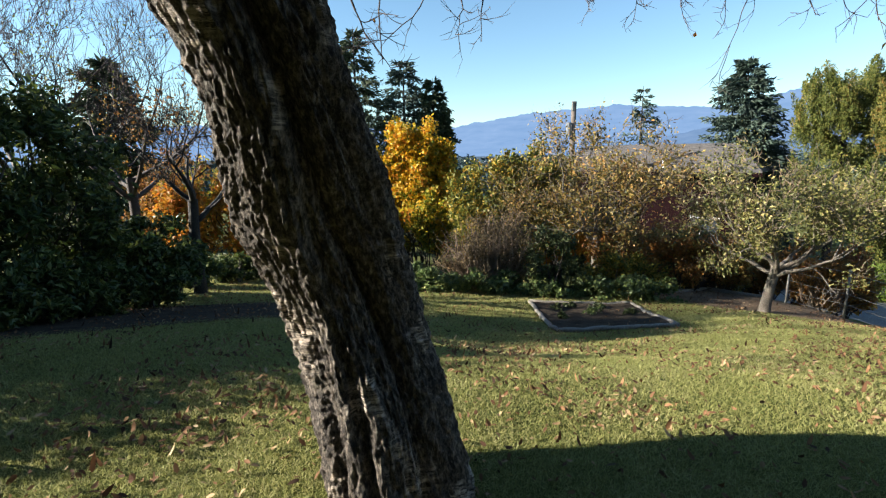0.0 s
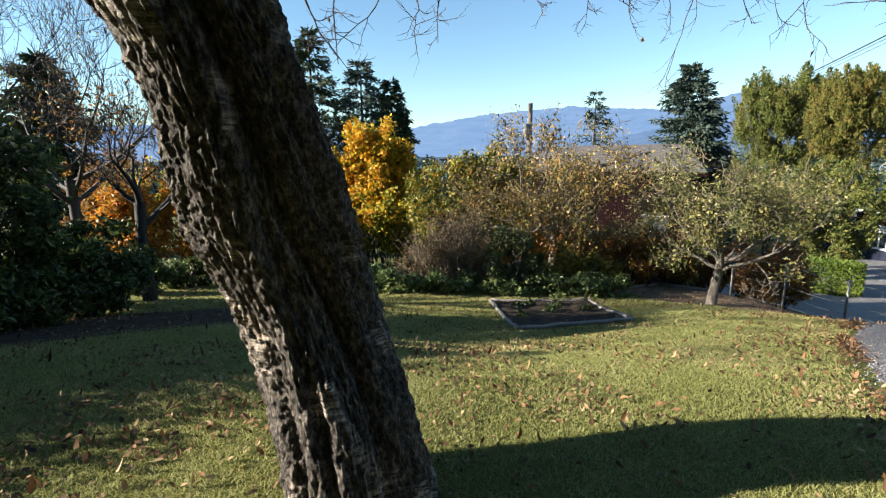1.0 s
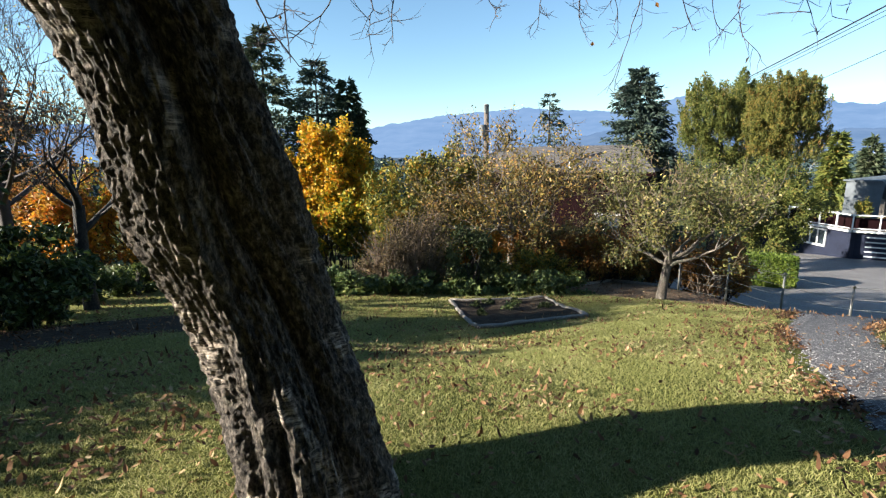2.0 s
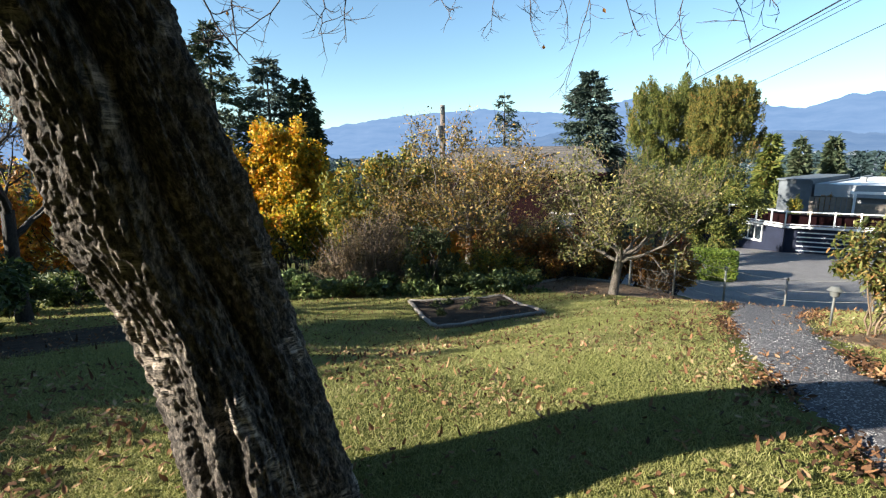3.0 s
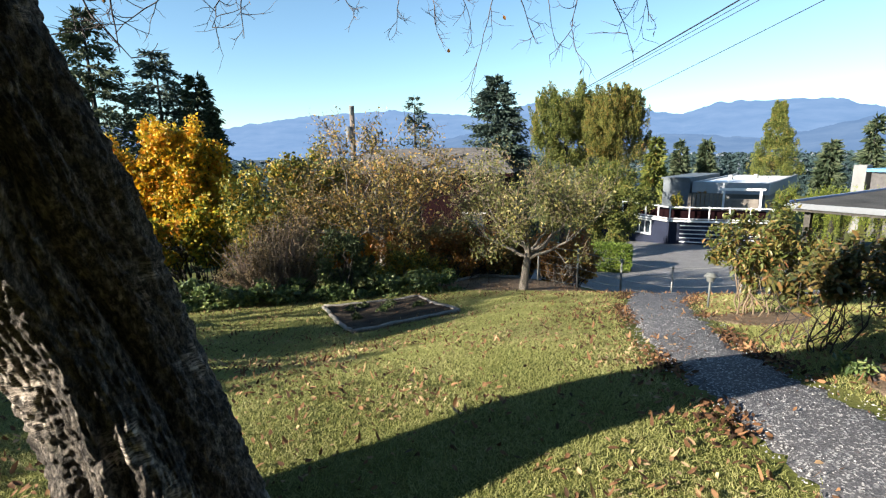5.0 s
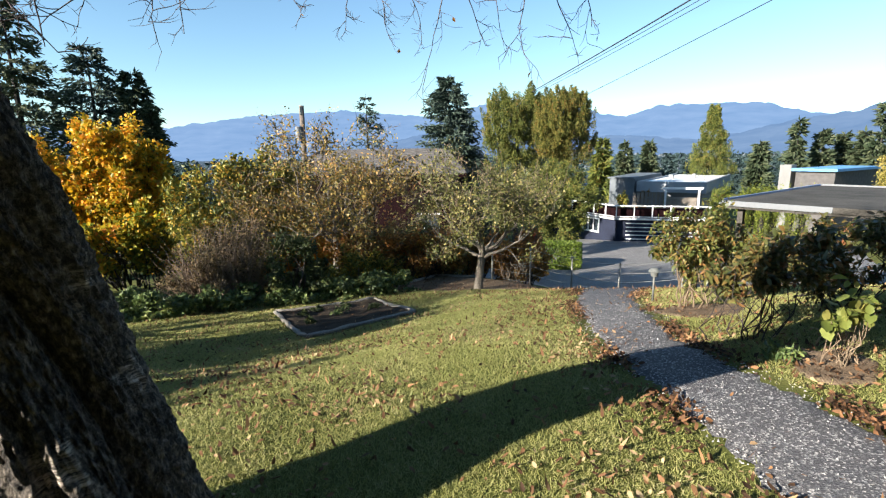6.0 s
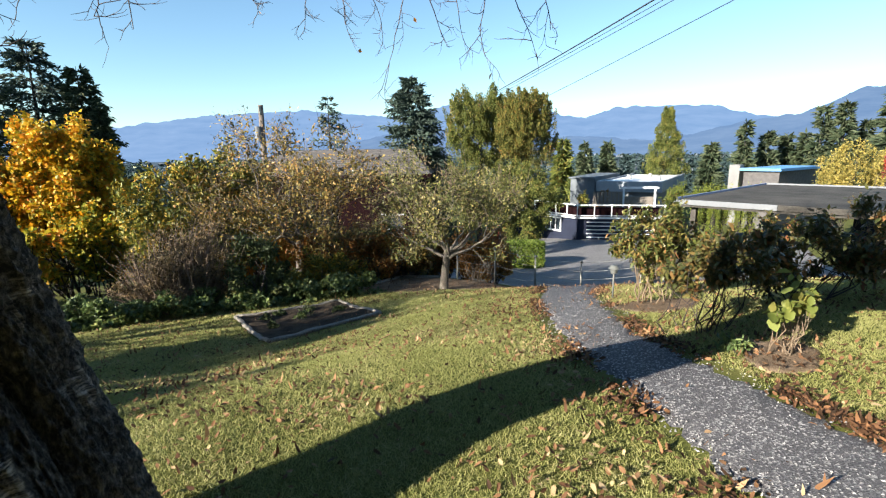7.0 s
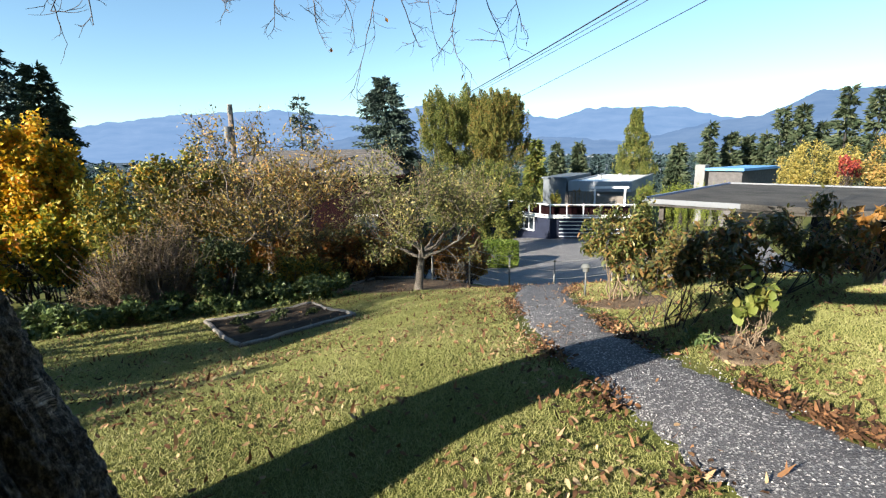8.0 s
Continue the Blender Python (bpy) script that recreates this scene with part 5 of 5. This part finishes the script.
turnm = Matrix((( ux.x, -uy.x, 0), (ux.y, -uy.y, 0), (0, 0, 1))).to_4x4()


def local_box(name, lo, hi, mat, parent, label="", bevel=0.0):
    me = box_mesh(name, lo, hi, mat, bevel)
    me.transform(turnm)
    return part(name, me, parent, label)


local_box("roof", (0.05, -11, RZ - 0.16), (7.0, -0.05, RZ), M_ROOFING, carport, "dark weathered roofing felt, tree shade dappled into its colour")
local_box("fascia", (0.0, -11, RZ - 0.10), (0.046, -2.2, RZ + 0.02), M_ROOFING, carport, "dark fascia board, tree shade mottled into its colour")
local_box("fascia", (0.0, -2.195, RZ - 0.10), (0.046, 0, RZ + 0.02), M_GREY, carport, "pale painted fascia board")
local_box("fascia", (0.05, -0.046, RZ - 0.10), (7.0, 0, RZ + 0.05), M_GUTTER, carport, "blue-grey metal edge")
local_box("fascia", (7.0, -11, RZ - 0.2), (7.05, 0, RZ + 0.05), M_GREY, carport, "pale painted fascia board")
for x, y in ((0.3, -0.4), (0.3, -4.0), (0.3, -7.6), (6.6, -0.4), (6.6, -4.0)):
    local_box("post", (x - 0.06, y - 0.06, -0.6), (x + 0.06, y + 0.06, RZ - 0.16), M_ROOFING, carport)
local_box("back_wall", (6.75, -11, -0.8), (6.9, -2.5, RZ - 0.16), M_NAVY, carport, "dark rear wall")
local_box("side_wall", (2.0, -10.95, -0.8), (6.7, -10.8, RZ - 0.16), M_NAVY, carport, "dark side wall")


def facade(name, b0, d0, b1, d1, z0, z1, depth, wall_m, label, category):
    """A block of a building whose front runs between two bearings; returns it with its width."""
    p0, p1 = at(b0, d0, z0), at(b1, d1, z0)
    d = p1 - p0
    ob = thing(name, p0, label, category, turn=math.degrees(math.atan2(d.y, d.x)))
    return ob, d.length, z1 - z0


# house with the deck
hz = gz(at(-50, 36)) - 0.3
house, w, _ = facade("deck_house", -44.5, 39.0, -50.3, 35.0, hz, 0, 0, M_NAVY, "dark blue house with white deck railing and windows", "house")
dz = high(-7.5, 35) - hz
part("wall", box_mesh("wall", (-2, 0.25, 0), (w, 8, dz - 0.12), M_NAVY), house)
part("deck", box_mesh("deck", (-2, 0.06, dz - 0.12), (w + 0.1, 8, dz), M_WOOD), house, "weathered deck boards")
part("deck_edge", box_mesh("deck_edge", (-2, 0, dz - 0.12), (w + 0.1, 0.056, dz + 0.004), M_WHITE), house, "white deck edge board")
x0 = w * 0.42
win = part("window", box_mesh("window", (x0, 0.20, dz - 1.15), (x0 + 1.5, 0.30, dz - 0.3), glass), house)
for a, b, c, d in ((x0 - 0.08, x0 + 1.58, dz - 0.3, dz - 0.2), (x0 - 0.08, x0 + 1.58, dz - 1.27, dz - 1.15), (x0 - 0.08, x0, dz - 1.15, dz - 0.3), (x0 + 1.5, x0 + 1.58, dz - 1.15, dz - 0.3), (x0 + 0.46, x0 + 0.53, dz - 1.15, dz - 0.3), (x0 + 0.98, x0 + 1.05, dz - 1.15, dz - 0.3)):
    part("frame_bar", box_mesh("frame_bar", (a, 0.16, c), (b, 0.235, d), M_WHITE), win, "white window frame")


def railing(parent, x0, x1, z, y=0.04, step=1.15):
    rail = part("railing", box_mesh("railing", (x0, y - 0.03, z + 0.82), (x1, y + 0.05, z + 0.88), M_WHITE), parent, "white painted railing")
    part("lower_rail", box_mesh("lower_rail", (x0, y - 0.015, z + 0.08), (x1, y + 0.02, z + 0.13), M_WHITE), rail)
    x = x0
    while x <= x1 + 0.01:
        part("post", box_mesh("post", (x - 0.035, y - 0.035, z), (x + 0.035, y + 0.045, z + 0.92), M_WHITE), rail)
        x += step


railing(house, 0.0, w, dz)
wing, w2, _ = facade("deck_wing", -50.3, 35.0, -60.0, 36.0, hz, 0, 0, M_NAVY, "dark blue house wing with white lapped boards under a deck", "house")
part("wall", box_mesh("wall", (0.05, 0.3, 0), (w2, 7, dz - 0.12), M_NAVY), wing)
part("deck", box_mesh("deck", (0.12, 0.06, dz - 0.12), (w2, 7, dz - 0.004), M_WOOD), wing, "weathered deck boards")
part("deck_edge", box_mesh("deck_edge", (0.12, 0, dz - 0.12), (w2, 0.056, dz), M_WHITE), wing, "white deck edge board")
for q in range(5):
    part("board", box_mesh("board", (0.8, 0.22, dz - 0.42 - q * 0.27), (w2 - 0.3, 0.30, dz - 0.36 - q * 0.27), M_WHITE), wing, "white horizontal board")
railing(wing, 0.12, w2, dz - 0.004)
for q in range(9):
    part("screen_board", box_mesh("screen_board", (1.5 + q * 0.27, 3.4, dz), (1.72 + q * 0.27, 3.46, dz + 1.5), M_WOOD), wing, "weathered privacy screen board")
for x in (3.6, 5.8):
    part("pergola_post", box_mesh("pergola_post", (x, 3.0, dz), (x + 0.12, 3.12, dz + 1.75), M_WHITE), wing)
part("pergola_beam", box_mesh("pergola_beam", (3.4, 3.0, dz + 1.75), (6.1, 3.14, dz + 1.9), M_WHITE), wing)
part("screen", box_mesh("screen", (3.75, 3.3, dz), (5.8, 3.36, dz + 1.15), M_WOOD), wing, "weathered board screen")

part("planter", box_mesh("planter", (0.3, 0.55, dz), (w2 - 0.4, 0.95, dz + 0.62), M_REDBROWN, 0.02), wing, "long dark wooden planter")
part("planter", box_mesh("planter", (0.6, 0.6, dz), (w - 0.5, 1.0, dz + 0.62), M_REDBROWN, 0.02), house, "long dark wooden planter")
# planting kept on the deck
for q, (b, d, top, m, wd) in enumerate([(-51.4, 37.2, -6.3, M_LAUREL, 0.6), (-53.0, 37.4, -6.2, M_RUSSET, 0.6), (-54.6, 37.6, -6.3, M_LAUREL, 0.6), (-56.2, 37.8, -6.2, M_RUSSET, 0.6), (-49.0, 38.6, -6.0, M_LAUREL, 0.6), (-57.8, 38.0, -6.2, M_LAUREL, 0.6),
                                        (-51.2, 39.0, -4.6, M_YELLOWGREEN, 0.5), (-53.2, 39.2, -4.0, M_RUSSET, 0.3), (-55.6, 39.5, -4.9, M_YELLOWGREEN, 0.3), (-48.3, 40.0, -4.0, M_DARKGREEN, 0.7)]):
    hh = high(top, d) - (hz + dz)
    p = at(b, d, hz + dz)
    shrub("deck_plant", p, "planting on the deck behind the white railing", "plant", 180 + q, [(0, 0, hh * 0.5, wd * 1.3, 0.5, hh * 0.55)], 1800, 0.12, m, 8, group="deck plants")

# white flat-roofed house
fz = gz(at(-56, 46)) - 0.3
flat, w3, _ = facade("flat_roof_house", -52.4, 43.0, -59.2, 42.0, fz, 0, 0, M_WHITE, "white flat-roofed house behind the deck", "house")
rz3 = high(-3.45, 42.3) - fz
part("wall", box_mesh("wall", (0.4, 0.5, 0), (w3 - 0.3, 15, rz3 - 0.55), M_GREY), flat, "grey stucco wall")
part("fascia", box_mesh("fascia", (0, 0, rz3 - 0.85), (w3, 0.2, rz3), M_PALE, 0.02), flat, "deep pale fascia")
part("fascia", box_mesh("fascia", (w3 - 0.2, 0.205, rz3 - 0.85), (w3, 15, rz3), M_PALE, 0.02), flat, "deep pale fascia")
part("fascia", box_mesh("fascia", (0, 0.205, rz3 - 0.85), (0.2, 15, rz3), M_PALE, 0.02), flat, "deep pale fascia")
part("roof", box_mesh("roof", (0.205, 0.205, rz3 - 0.3), (w3 - 0.205, 15, rz3 - 0.12), M_WHITE), flat, "pale flat roof")
for x, y, s in ((1.2, 6, 0.35), (2.6, 9, 0.3), (4.0, 5, 0.25)):
    part("roof_vent", box_mesh("roof_vent", (x, y, rz3 - 0.12), (x + s, y + s, rz3 + 0.25), M_GALV, 0.02), flat)
M_SLATE = plain("slate_blue_siding", (0.10, 0.115, 0.13), 0.25, 2, 0.7)
annex, w4, _ = facade("grey_annex", -49.6, 44.0, -52.2, 43.4, fz, 0, 0, M_GREY, "low blue-grey annex beside the flat-roofed house", "house")
part("wall", box_mesh("wall", (0, 0, 0), (w4, 9, high(-3.1, 44) - fz), M_SLATE), annex)
part("roof", box_mesh("roof", (-0.15, -0.15, high(-3.1, 44) - fz), (w4 - 0.05, 9, high(-2.95, 44) - fz), M_SLATE), annex)

# brown house behind the apple trees
bz = gz(at(-26, 29)) - 0.3
brown, w5, _ = facade("brown_house", -11.5, 32.0, -33.5, 29.0, bz, 0, 0, M_REDBROWN, "dark red-brown house with a shingled hip roof", "house")
ez = high(-2.4, 30) - bz
part("wall", box_mesh("wall", (0.5, 0.5, 0), (w5 - 0.5, 7.5, ez - 0.02), M_REDBROWN), brown)
part("fascia", box_mesh("fascia", (0, -0.04, ez - 0.2), (w5, 0.0, ez + 0.02), M_REDBROWN), brown, "dark eaves board")
rh = 1.55
courses = 13
for q in range(courses):
    s0, s1 = q / courses, (q + 1) / courses
    y0, y1, z0, z1 = 4.0 * s0, 4.0 * s1 + 0.05, ez + rh * s0 + 0.06, ez + rh * s1
    strip = [(1.6 * s0, y0, z0), (w5 - 1.6 * s0, y0, z0), (w5 - 1.6 * s1, y1, z1 + 0.012), (1.6 * s1, y1, z1 + 0.012), (1.6 * s0, y0, z0 - 0.07), (w5 - 1.6 * s0, y0, z0 - 0.07)]
    part("shingle_course", np_mesh("shingle_course", strip, [(0, 1, 2, 3), (4, 5, 1, 0)], M_SHINGLE), brown, "" if q else "brown shingles laid in courses")
bm = bmesh.new()
pts = [bm.verts.new(c) for c in ((0, 0, ez), (w5, 0, ez), (w5, 8, ez), (0, 8, ez), (1.6, 4, ez + rh - 0.01), (w5 - 1.6, 4, ez + rh - 0.01))]
for idx in ((1, 2, 5), (2, 3, 4, 5), (3, 0, 4), (0, 3, 2, 1)):
    bm.faces.new([pts[q] for q in idx])
part("roof_back", bm_mesh("roof_back", bm, M_SHINGLE), brown, "brown shingle roof")
for x in (w5 * 0.42, w5 * 0.52, w5 * 0.6):
    bm = bmesh.new()
    bmesh.ops.create_cone(bm, cap_ends=True, segments=10, radius1=0.06, radius2=0.06, depth=0.5, matrix=Matrix.Translation((x, 0.6, ez + 0.4)))
    part("vent_pipe", bm_mesh("vent_pipe", bm, M_WHITE), brown, "pale roof vent pipe")
xw = w5 * 0.74
wn2 = part("window", box_mesh("window", (xw, 0.44, ez - 3.3), (xw + 1.3, 0.52, ez - 2.5), glass), brown)
part("frame_bar", box_mesh("frame_bar", (xw - 0.08, 0.40, ez - 2.5), (xw + 1.38, 0.495, ez - 2.4), M_WHITE), wn2, "white window frame")
part("frame_bar", box_mesh("frame_bar", (xw - 0.08, 0.40, ez - 3.4), (xw + 1.38, 0.495, ez - 3.3), M_WHITE), wn2, "white window frame")

# house with a blue roof edge and white chimney
uz = gz(at(-68, 46)) - 0.3
bl, w6, _ = facade("blue_roof_house", -66.2, 46.0, -69.4, 45.0, uz, 0, 0, M_GREY, "low house with a blue roof edge and white chimney", "house")
tz = high(-2.0, 45.5) - uz
part("wall", box_mesh("wall", (0.2, 0.3, 0), (w6, 8, tz - 0.22), M_SHINGLE), bl, "brown clad wall")
part("roof", box_mesh("roof", (0, 0, tz - 0.22), (w6 + 0.2, 8.2, tz), M_BLUE, 0.02), bl, "bright blue roof edge")
part("chimney", box_mesh("chimney", (-0.9, 0.2, 0), (-0.1, 1.0, tz + 0.25), M_CHIM, 0.02), bl, "white painted chimney")
# clipped golden cedars in a row
for q, (b, top, s) in enumerate([(-60.2, -3.3, 0.30), (-61.0, -2.7, 0.22), (-62.7, -3.2, 0.26), (-63.5, -2.9, 0.26), (-64.3, -2.8, 0.26), (-65.3, -3.1, 0.26), (-66.6, -3.0, 0.26), (-67.6, -3.2, 0.26)]):
    p = on(b, 27 + 0.6 * (q % 2))
    hh = high(top, 27) - p.z
    cedar("column_cedar", p, "slim golden-green column cedar", 170 + q, [(0, 0, hh * 0.45, s * 0.75, s * 0.75, hh * 0.42), (0, 0, hh * 0.62, s * 0.45, s * 0.45, hh * 0.26)], 3600, 0.09, M_GOLD_CEDAR, "column cedars")

# ------------------------------------------------------------------ woods and town down in the valley
rng = np.random.default_rng(190)
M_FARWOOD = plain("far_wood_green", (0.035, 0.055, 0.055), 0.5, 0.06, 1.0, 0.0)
nb = 1900
b = np.radians(rng.uniform(-100, 40, nb))
d = 105 + 900 * rng.random(nb) ** 1.6
px, py = -np.sin(b) * d, np.cos(b) * d
pz = ground_z(np.column_stack([px, py]))
hgt = rng.uniform(5, 9, nb) * (1 + d / 600)
hgt = np.minimum(hgt, (EYE - 0.008 * d - pz).clip(1.5))
wid = hgt * rng.uniform(0.2, 0.45, nb)
m = 95
u = rng.random((nb, m)) ** 1.4
g = rng.uniform(0, 2 * np.pi, (nb, m))
rr = wid[:, None] * (1 - u) ** 0.7 * rng.uniform(0.5, 1.0, (nb, m))
wood = np.stack([px[:, None] + rr * np.cos(g), py[:, None] + rr * np.sin(g), pz[:, None] + hgt[:, None] * u], -1).reshape(-1, 3)
out = np.stack([np.cos(g), np.sin(g), -0.2 + 0 * g], -1).reshape(-1, 3)
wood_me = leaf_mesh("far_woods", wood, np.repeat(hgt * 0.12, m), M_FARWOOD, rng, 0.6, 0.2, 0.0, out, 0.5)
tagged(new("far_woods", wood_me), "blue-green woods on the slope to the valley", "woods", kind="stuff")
nb = 650
b = np.radians(rng.uniform(-95, 15, nb))
d = 350 + 1750 * rng.random(nb)
vs, fs = [], []
for q in range(nb):
    cx_, cy_ = -math.sin(b[q]) * d[q], math.cos(b[q]) * d[q]
    z_ = gz((cx_, cy_))
    w_, l_, h_ = rng.uniform(3, 8), rng.uniform(3, 7), rng.uniform(3, 6) * (1 + 1.2 * (rng.random() < 0.05))
    k = len(vs)
    for zz in (z_, z_ + h_):
        vs += [(cx_ - w_, cy_ - l_, zz), (cx_ + w_, cy_ - l_, zz), (cx_ + w_, cy_ + l_, zz), (cx_ - w_, cy_ + l_, zz)]
    vs += [(cx_ - w_ * 0.6, cy_, z_ + h_ * 1.5), (cx_ + w_ * 0.6, cy_, z_ + h_ * 1.5)]
    fs += [(k, k + 1, k + 5, k + 4), (k + 1, k + 2, k + 6, k + 5), (k + 3, k, k + 4, k + 7), (k + 4, k + 5, k + 9, k + 8), (k + 6, k + 7, k + 8, k + 9), (k + 5, k + 6, k + 9, k + 9), (k + 7, k + 4, k + 8, k + 8)]
fs = [t for f4 in fs for t in ((f4[0], f4[1], f4[2]), (f4[0], f4[2], f4[3])) if len(set(t)) == 3]
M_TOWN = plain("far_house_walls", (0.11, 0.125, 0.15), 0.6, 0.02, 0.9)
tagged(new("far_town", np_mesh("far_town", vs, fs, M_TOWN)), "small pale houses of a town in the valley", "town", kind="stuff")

# ------------------------------------------------------------------ fallen leaves and grass


def inside_path(xy):
    c = (np.array(PATH_L) + np.array(PATH_R)) / 2
    out = np.full(len(xy), 9.0)
    for a, b in zip(c[:-1], c[1:]):
        d = b - a
        t = np.clip(((xy - a) @ d) / (d @ d), 0, 1)
        out = np.minimum(out, np.hypot(*(xy - a - t[:, None] * d).T))
    return out


def sector(rng, n, b0, b1, d0, d1, power=1.0):
    b = np.radians(rng.uniform(b0, b1, n))
    d = (d0 ** power + (d1 ** power - d0 ** power) * rng.random(n)) ** (1 / power)
    return np.column_stack([-np.sin(b) * d, np.cos(b) * d])


rng = np.random.default_rng(200)
xy = sector(rng, 40000, -95, 58, 1.2, 13.5, 1.5)
pd = inside_path(xy)
patch = np.array([noise.noise((x * 0.8, y * 0.8, 9.0)) for x, y in xy])
keep = rng.random(len(xy)) < np.clip(0.48 + patch * 1.1 + 0.55 * np.exp(-((pd - 0.70) / 0.22) ** 2) - 0.26 * (pd < 0.48), 0.03, 1)
xy = xy[keep]
pz = np.where(inside_path(xy) < 0.5, 0.036, 0.024)
pos = np.column_stack([xy, ground_z(xy) + pz + rng.uniform(0, 0.012, len(xy))])
ax = rng.normal(size=(len(xy), 3)) * np.array([1, 1, 0.16])
tagged(new("fallen_leaves", broad_leaves("fallen_leaves", pos, 0.052, M_FALLEN, rng, 0.48, 1.3, ax, 0.05, 0.1)), "curled brown and orange fallen leaves", "leaves", kind="stuff")

edge = []
for line, sgn in ((PATH_L, -1), (PATH_R, 1)):
    ln = np.array(line)
    seg = rng.integers(2, len(ln) - 2, 2600)
    t_ = rng.random(2600)[:, None]
    q_ = ln[seg] * (1 - t_) + ln[seg + 1] * t_
    clump = np.array([noise.noise((x * 1.3, y * 1.3, 3.0)) for x, y in q_])
    q_ = q_[clump > -0.12 + 0.3 * rng.random(2600)]
    edge.append(q_ + rng.normal(size=q_.shape) * 0.075 + np.array([0.03 * sgn, 0]))
exy = np.concatenate(edge)
ep = np.column_stack([exy, ground_z(exy) + 0.02 + rng.uniform(0, 0.025, len(exy))])
tagged(new("leaf_litter", broad_leaves("leaf_litter", ep, 0.05, M_LITTER, rng, 0.5, 0.9, rng.normal(size=ep.shape) * np.array([1, 1, 0.3]), 0.05)), "dark crumbled leaf litter along the path edges", "leaves", kind="stuff")
xy = sector(rng, 1150000, -95, 55, 1.15, 13.0, 1.25)
pd = inside_path(xy)
xy = xy[(pd > 0.56 + rng.normal(size=len(xy)) * 0.06)]
inbed = (xy[:, 0] > 1.78) & (xy[:, 0] < 3.74) & (xy[:, 1] > 7.52 + 0.14 * (xy[:, 0] - 1.79)) & (xy[:, 1] < 9.7)
xy = xy[~inbed]
for cx_, cy_, rx_, ry_, tn in PATCHES:
    ux_ = (xy[:, 0] - cx_) * math.cos(tn) + (xy[:, 1] - cy_) * math.sin(tn)
    uy_ = -(xy[:, 0] - cx_) * math.sin(tn) + (xy[:, 1] - cy_) * math.cos(tn)
    xy = xy[(ux_ / rx_) ** 2 + (uy_ / ry_) ** 2 > 0.55 + 0.5 * rng.random(len(xy))]
n = len(xy)
dist = np.hypot(xy[:, 0], xy[:, 1])
root = np.column_stack([xy, ground_z(xy) - 0.005])
lean = rng.normal(size=(n, 2)) * 0.022
hgt = rng.uniform(0.012, 0.033, n) * (1 + 0.02 * dist)
wid = 0.0020 * (1 + 0.24 * dist)
ba = rng.uniform(0, 2 * np.pi, n)
side = np.column_stack([np.cos(ba), np.sin(ba), np.zeros(n)]) * wid[:, None]
tip = root + np.column_stack([lean, hgt])
v = np.stack([root - side, root + side, tip], 1).reshape(-1, 3)
tagged(new("grass", np_mesh("grass", v, np.arange(n * 3).reshape(-1, 3), M_GRASS)), "short autumn grass of the lawn", "grass", kind="stuff")

# pale stone chips worn loose from the path
xy = sector(rng, 11000, -95, -35, 1.4, 7.0, 1.3)
xy = xy[inside_path(xy) < 0.50]
n = len(xy)
size = rng.uniform(0.003, 0.009, n)
ba = rng.uniform(0, 2 * np.pi, n)
foot = np.column_stack([xy, ground_z(xy) + 0.028])
ring = [foot + np.column_stack([np.cos(ba + k) * size * w, np.sin(ba + k) * size * w, np.zeros(n)]) for k, w in ((0, 1.3), (1.5, 0.8), (3.0, 1.2), (4.6, 0.7))]
v = np.stack(ring + [foot + np.column_stack([np.zeros(n), np.zeros(n), size * 0.6 + 0.004])], 1).reshape(-1, 3)
f = (np.arange(n)[:, None, None] * 5 + np.array([[0, 1, 4], [1, 2, 4], [2, 3, 4], [3, 0, 4]])[None]).reshape(-1, 3)
M_CHIP = leaf_mat("pale_stone_chip", [(0.1, (0.07, 0.07, 0.075)), (0.5, (0.17, 0.17, 0.175)), (0.95, (0.42, 0.41, 0.40))], 0.8, 0.3, 0.0)
tagged(new("stone_chips", np_mesh("stone_chips", v, f, M_CHIP)), "pale stone chips in the path's worn surface", "gravel", kind="stuff")
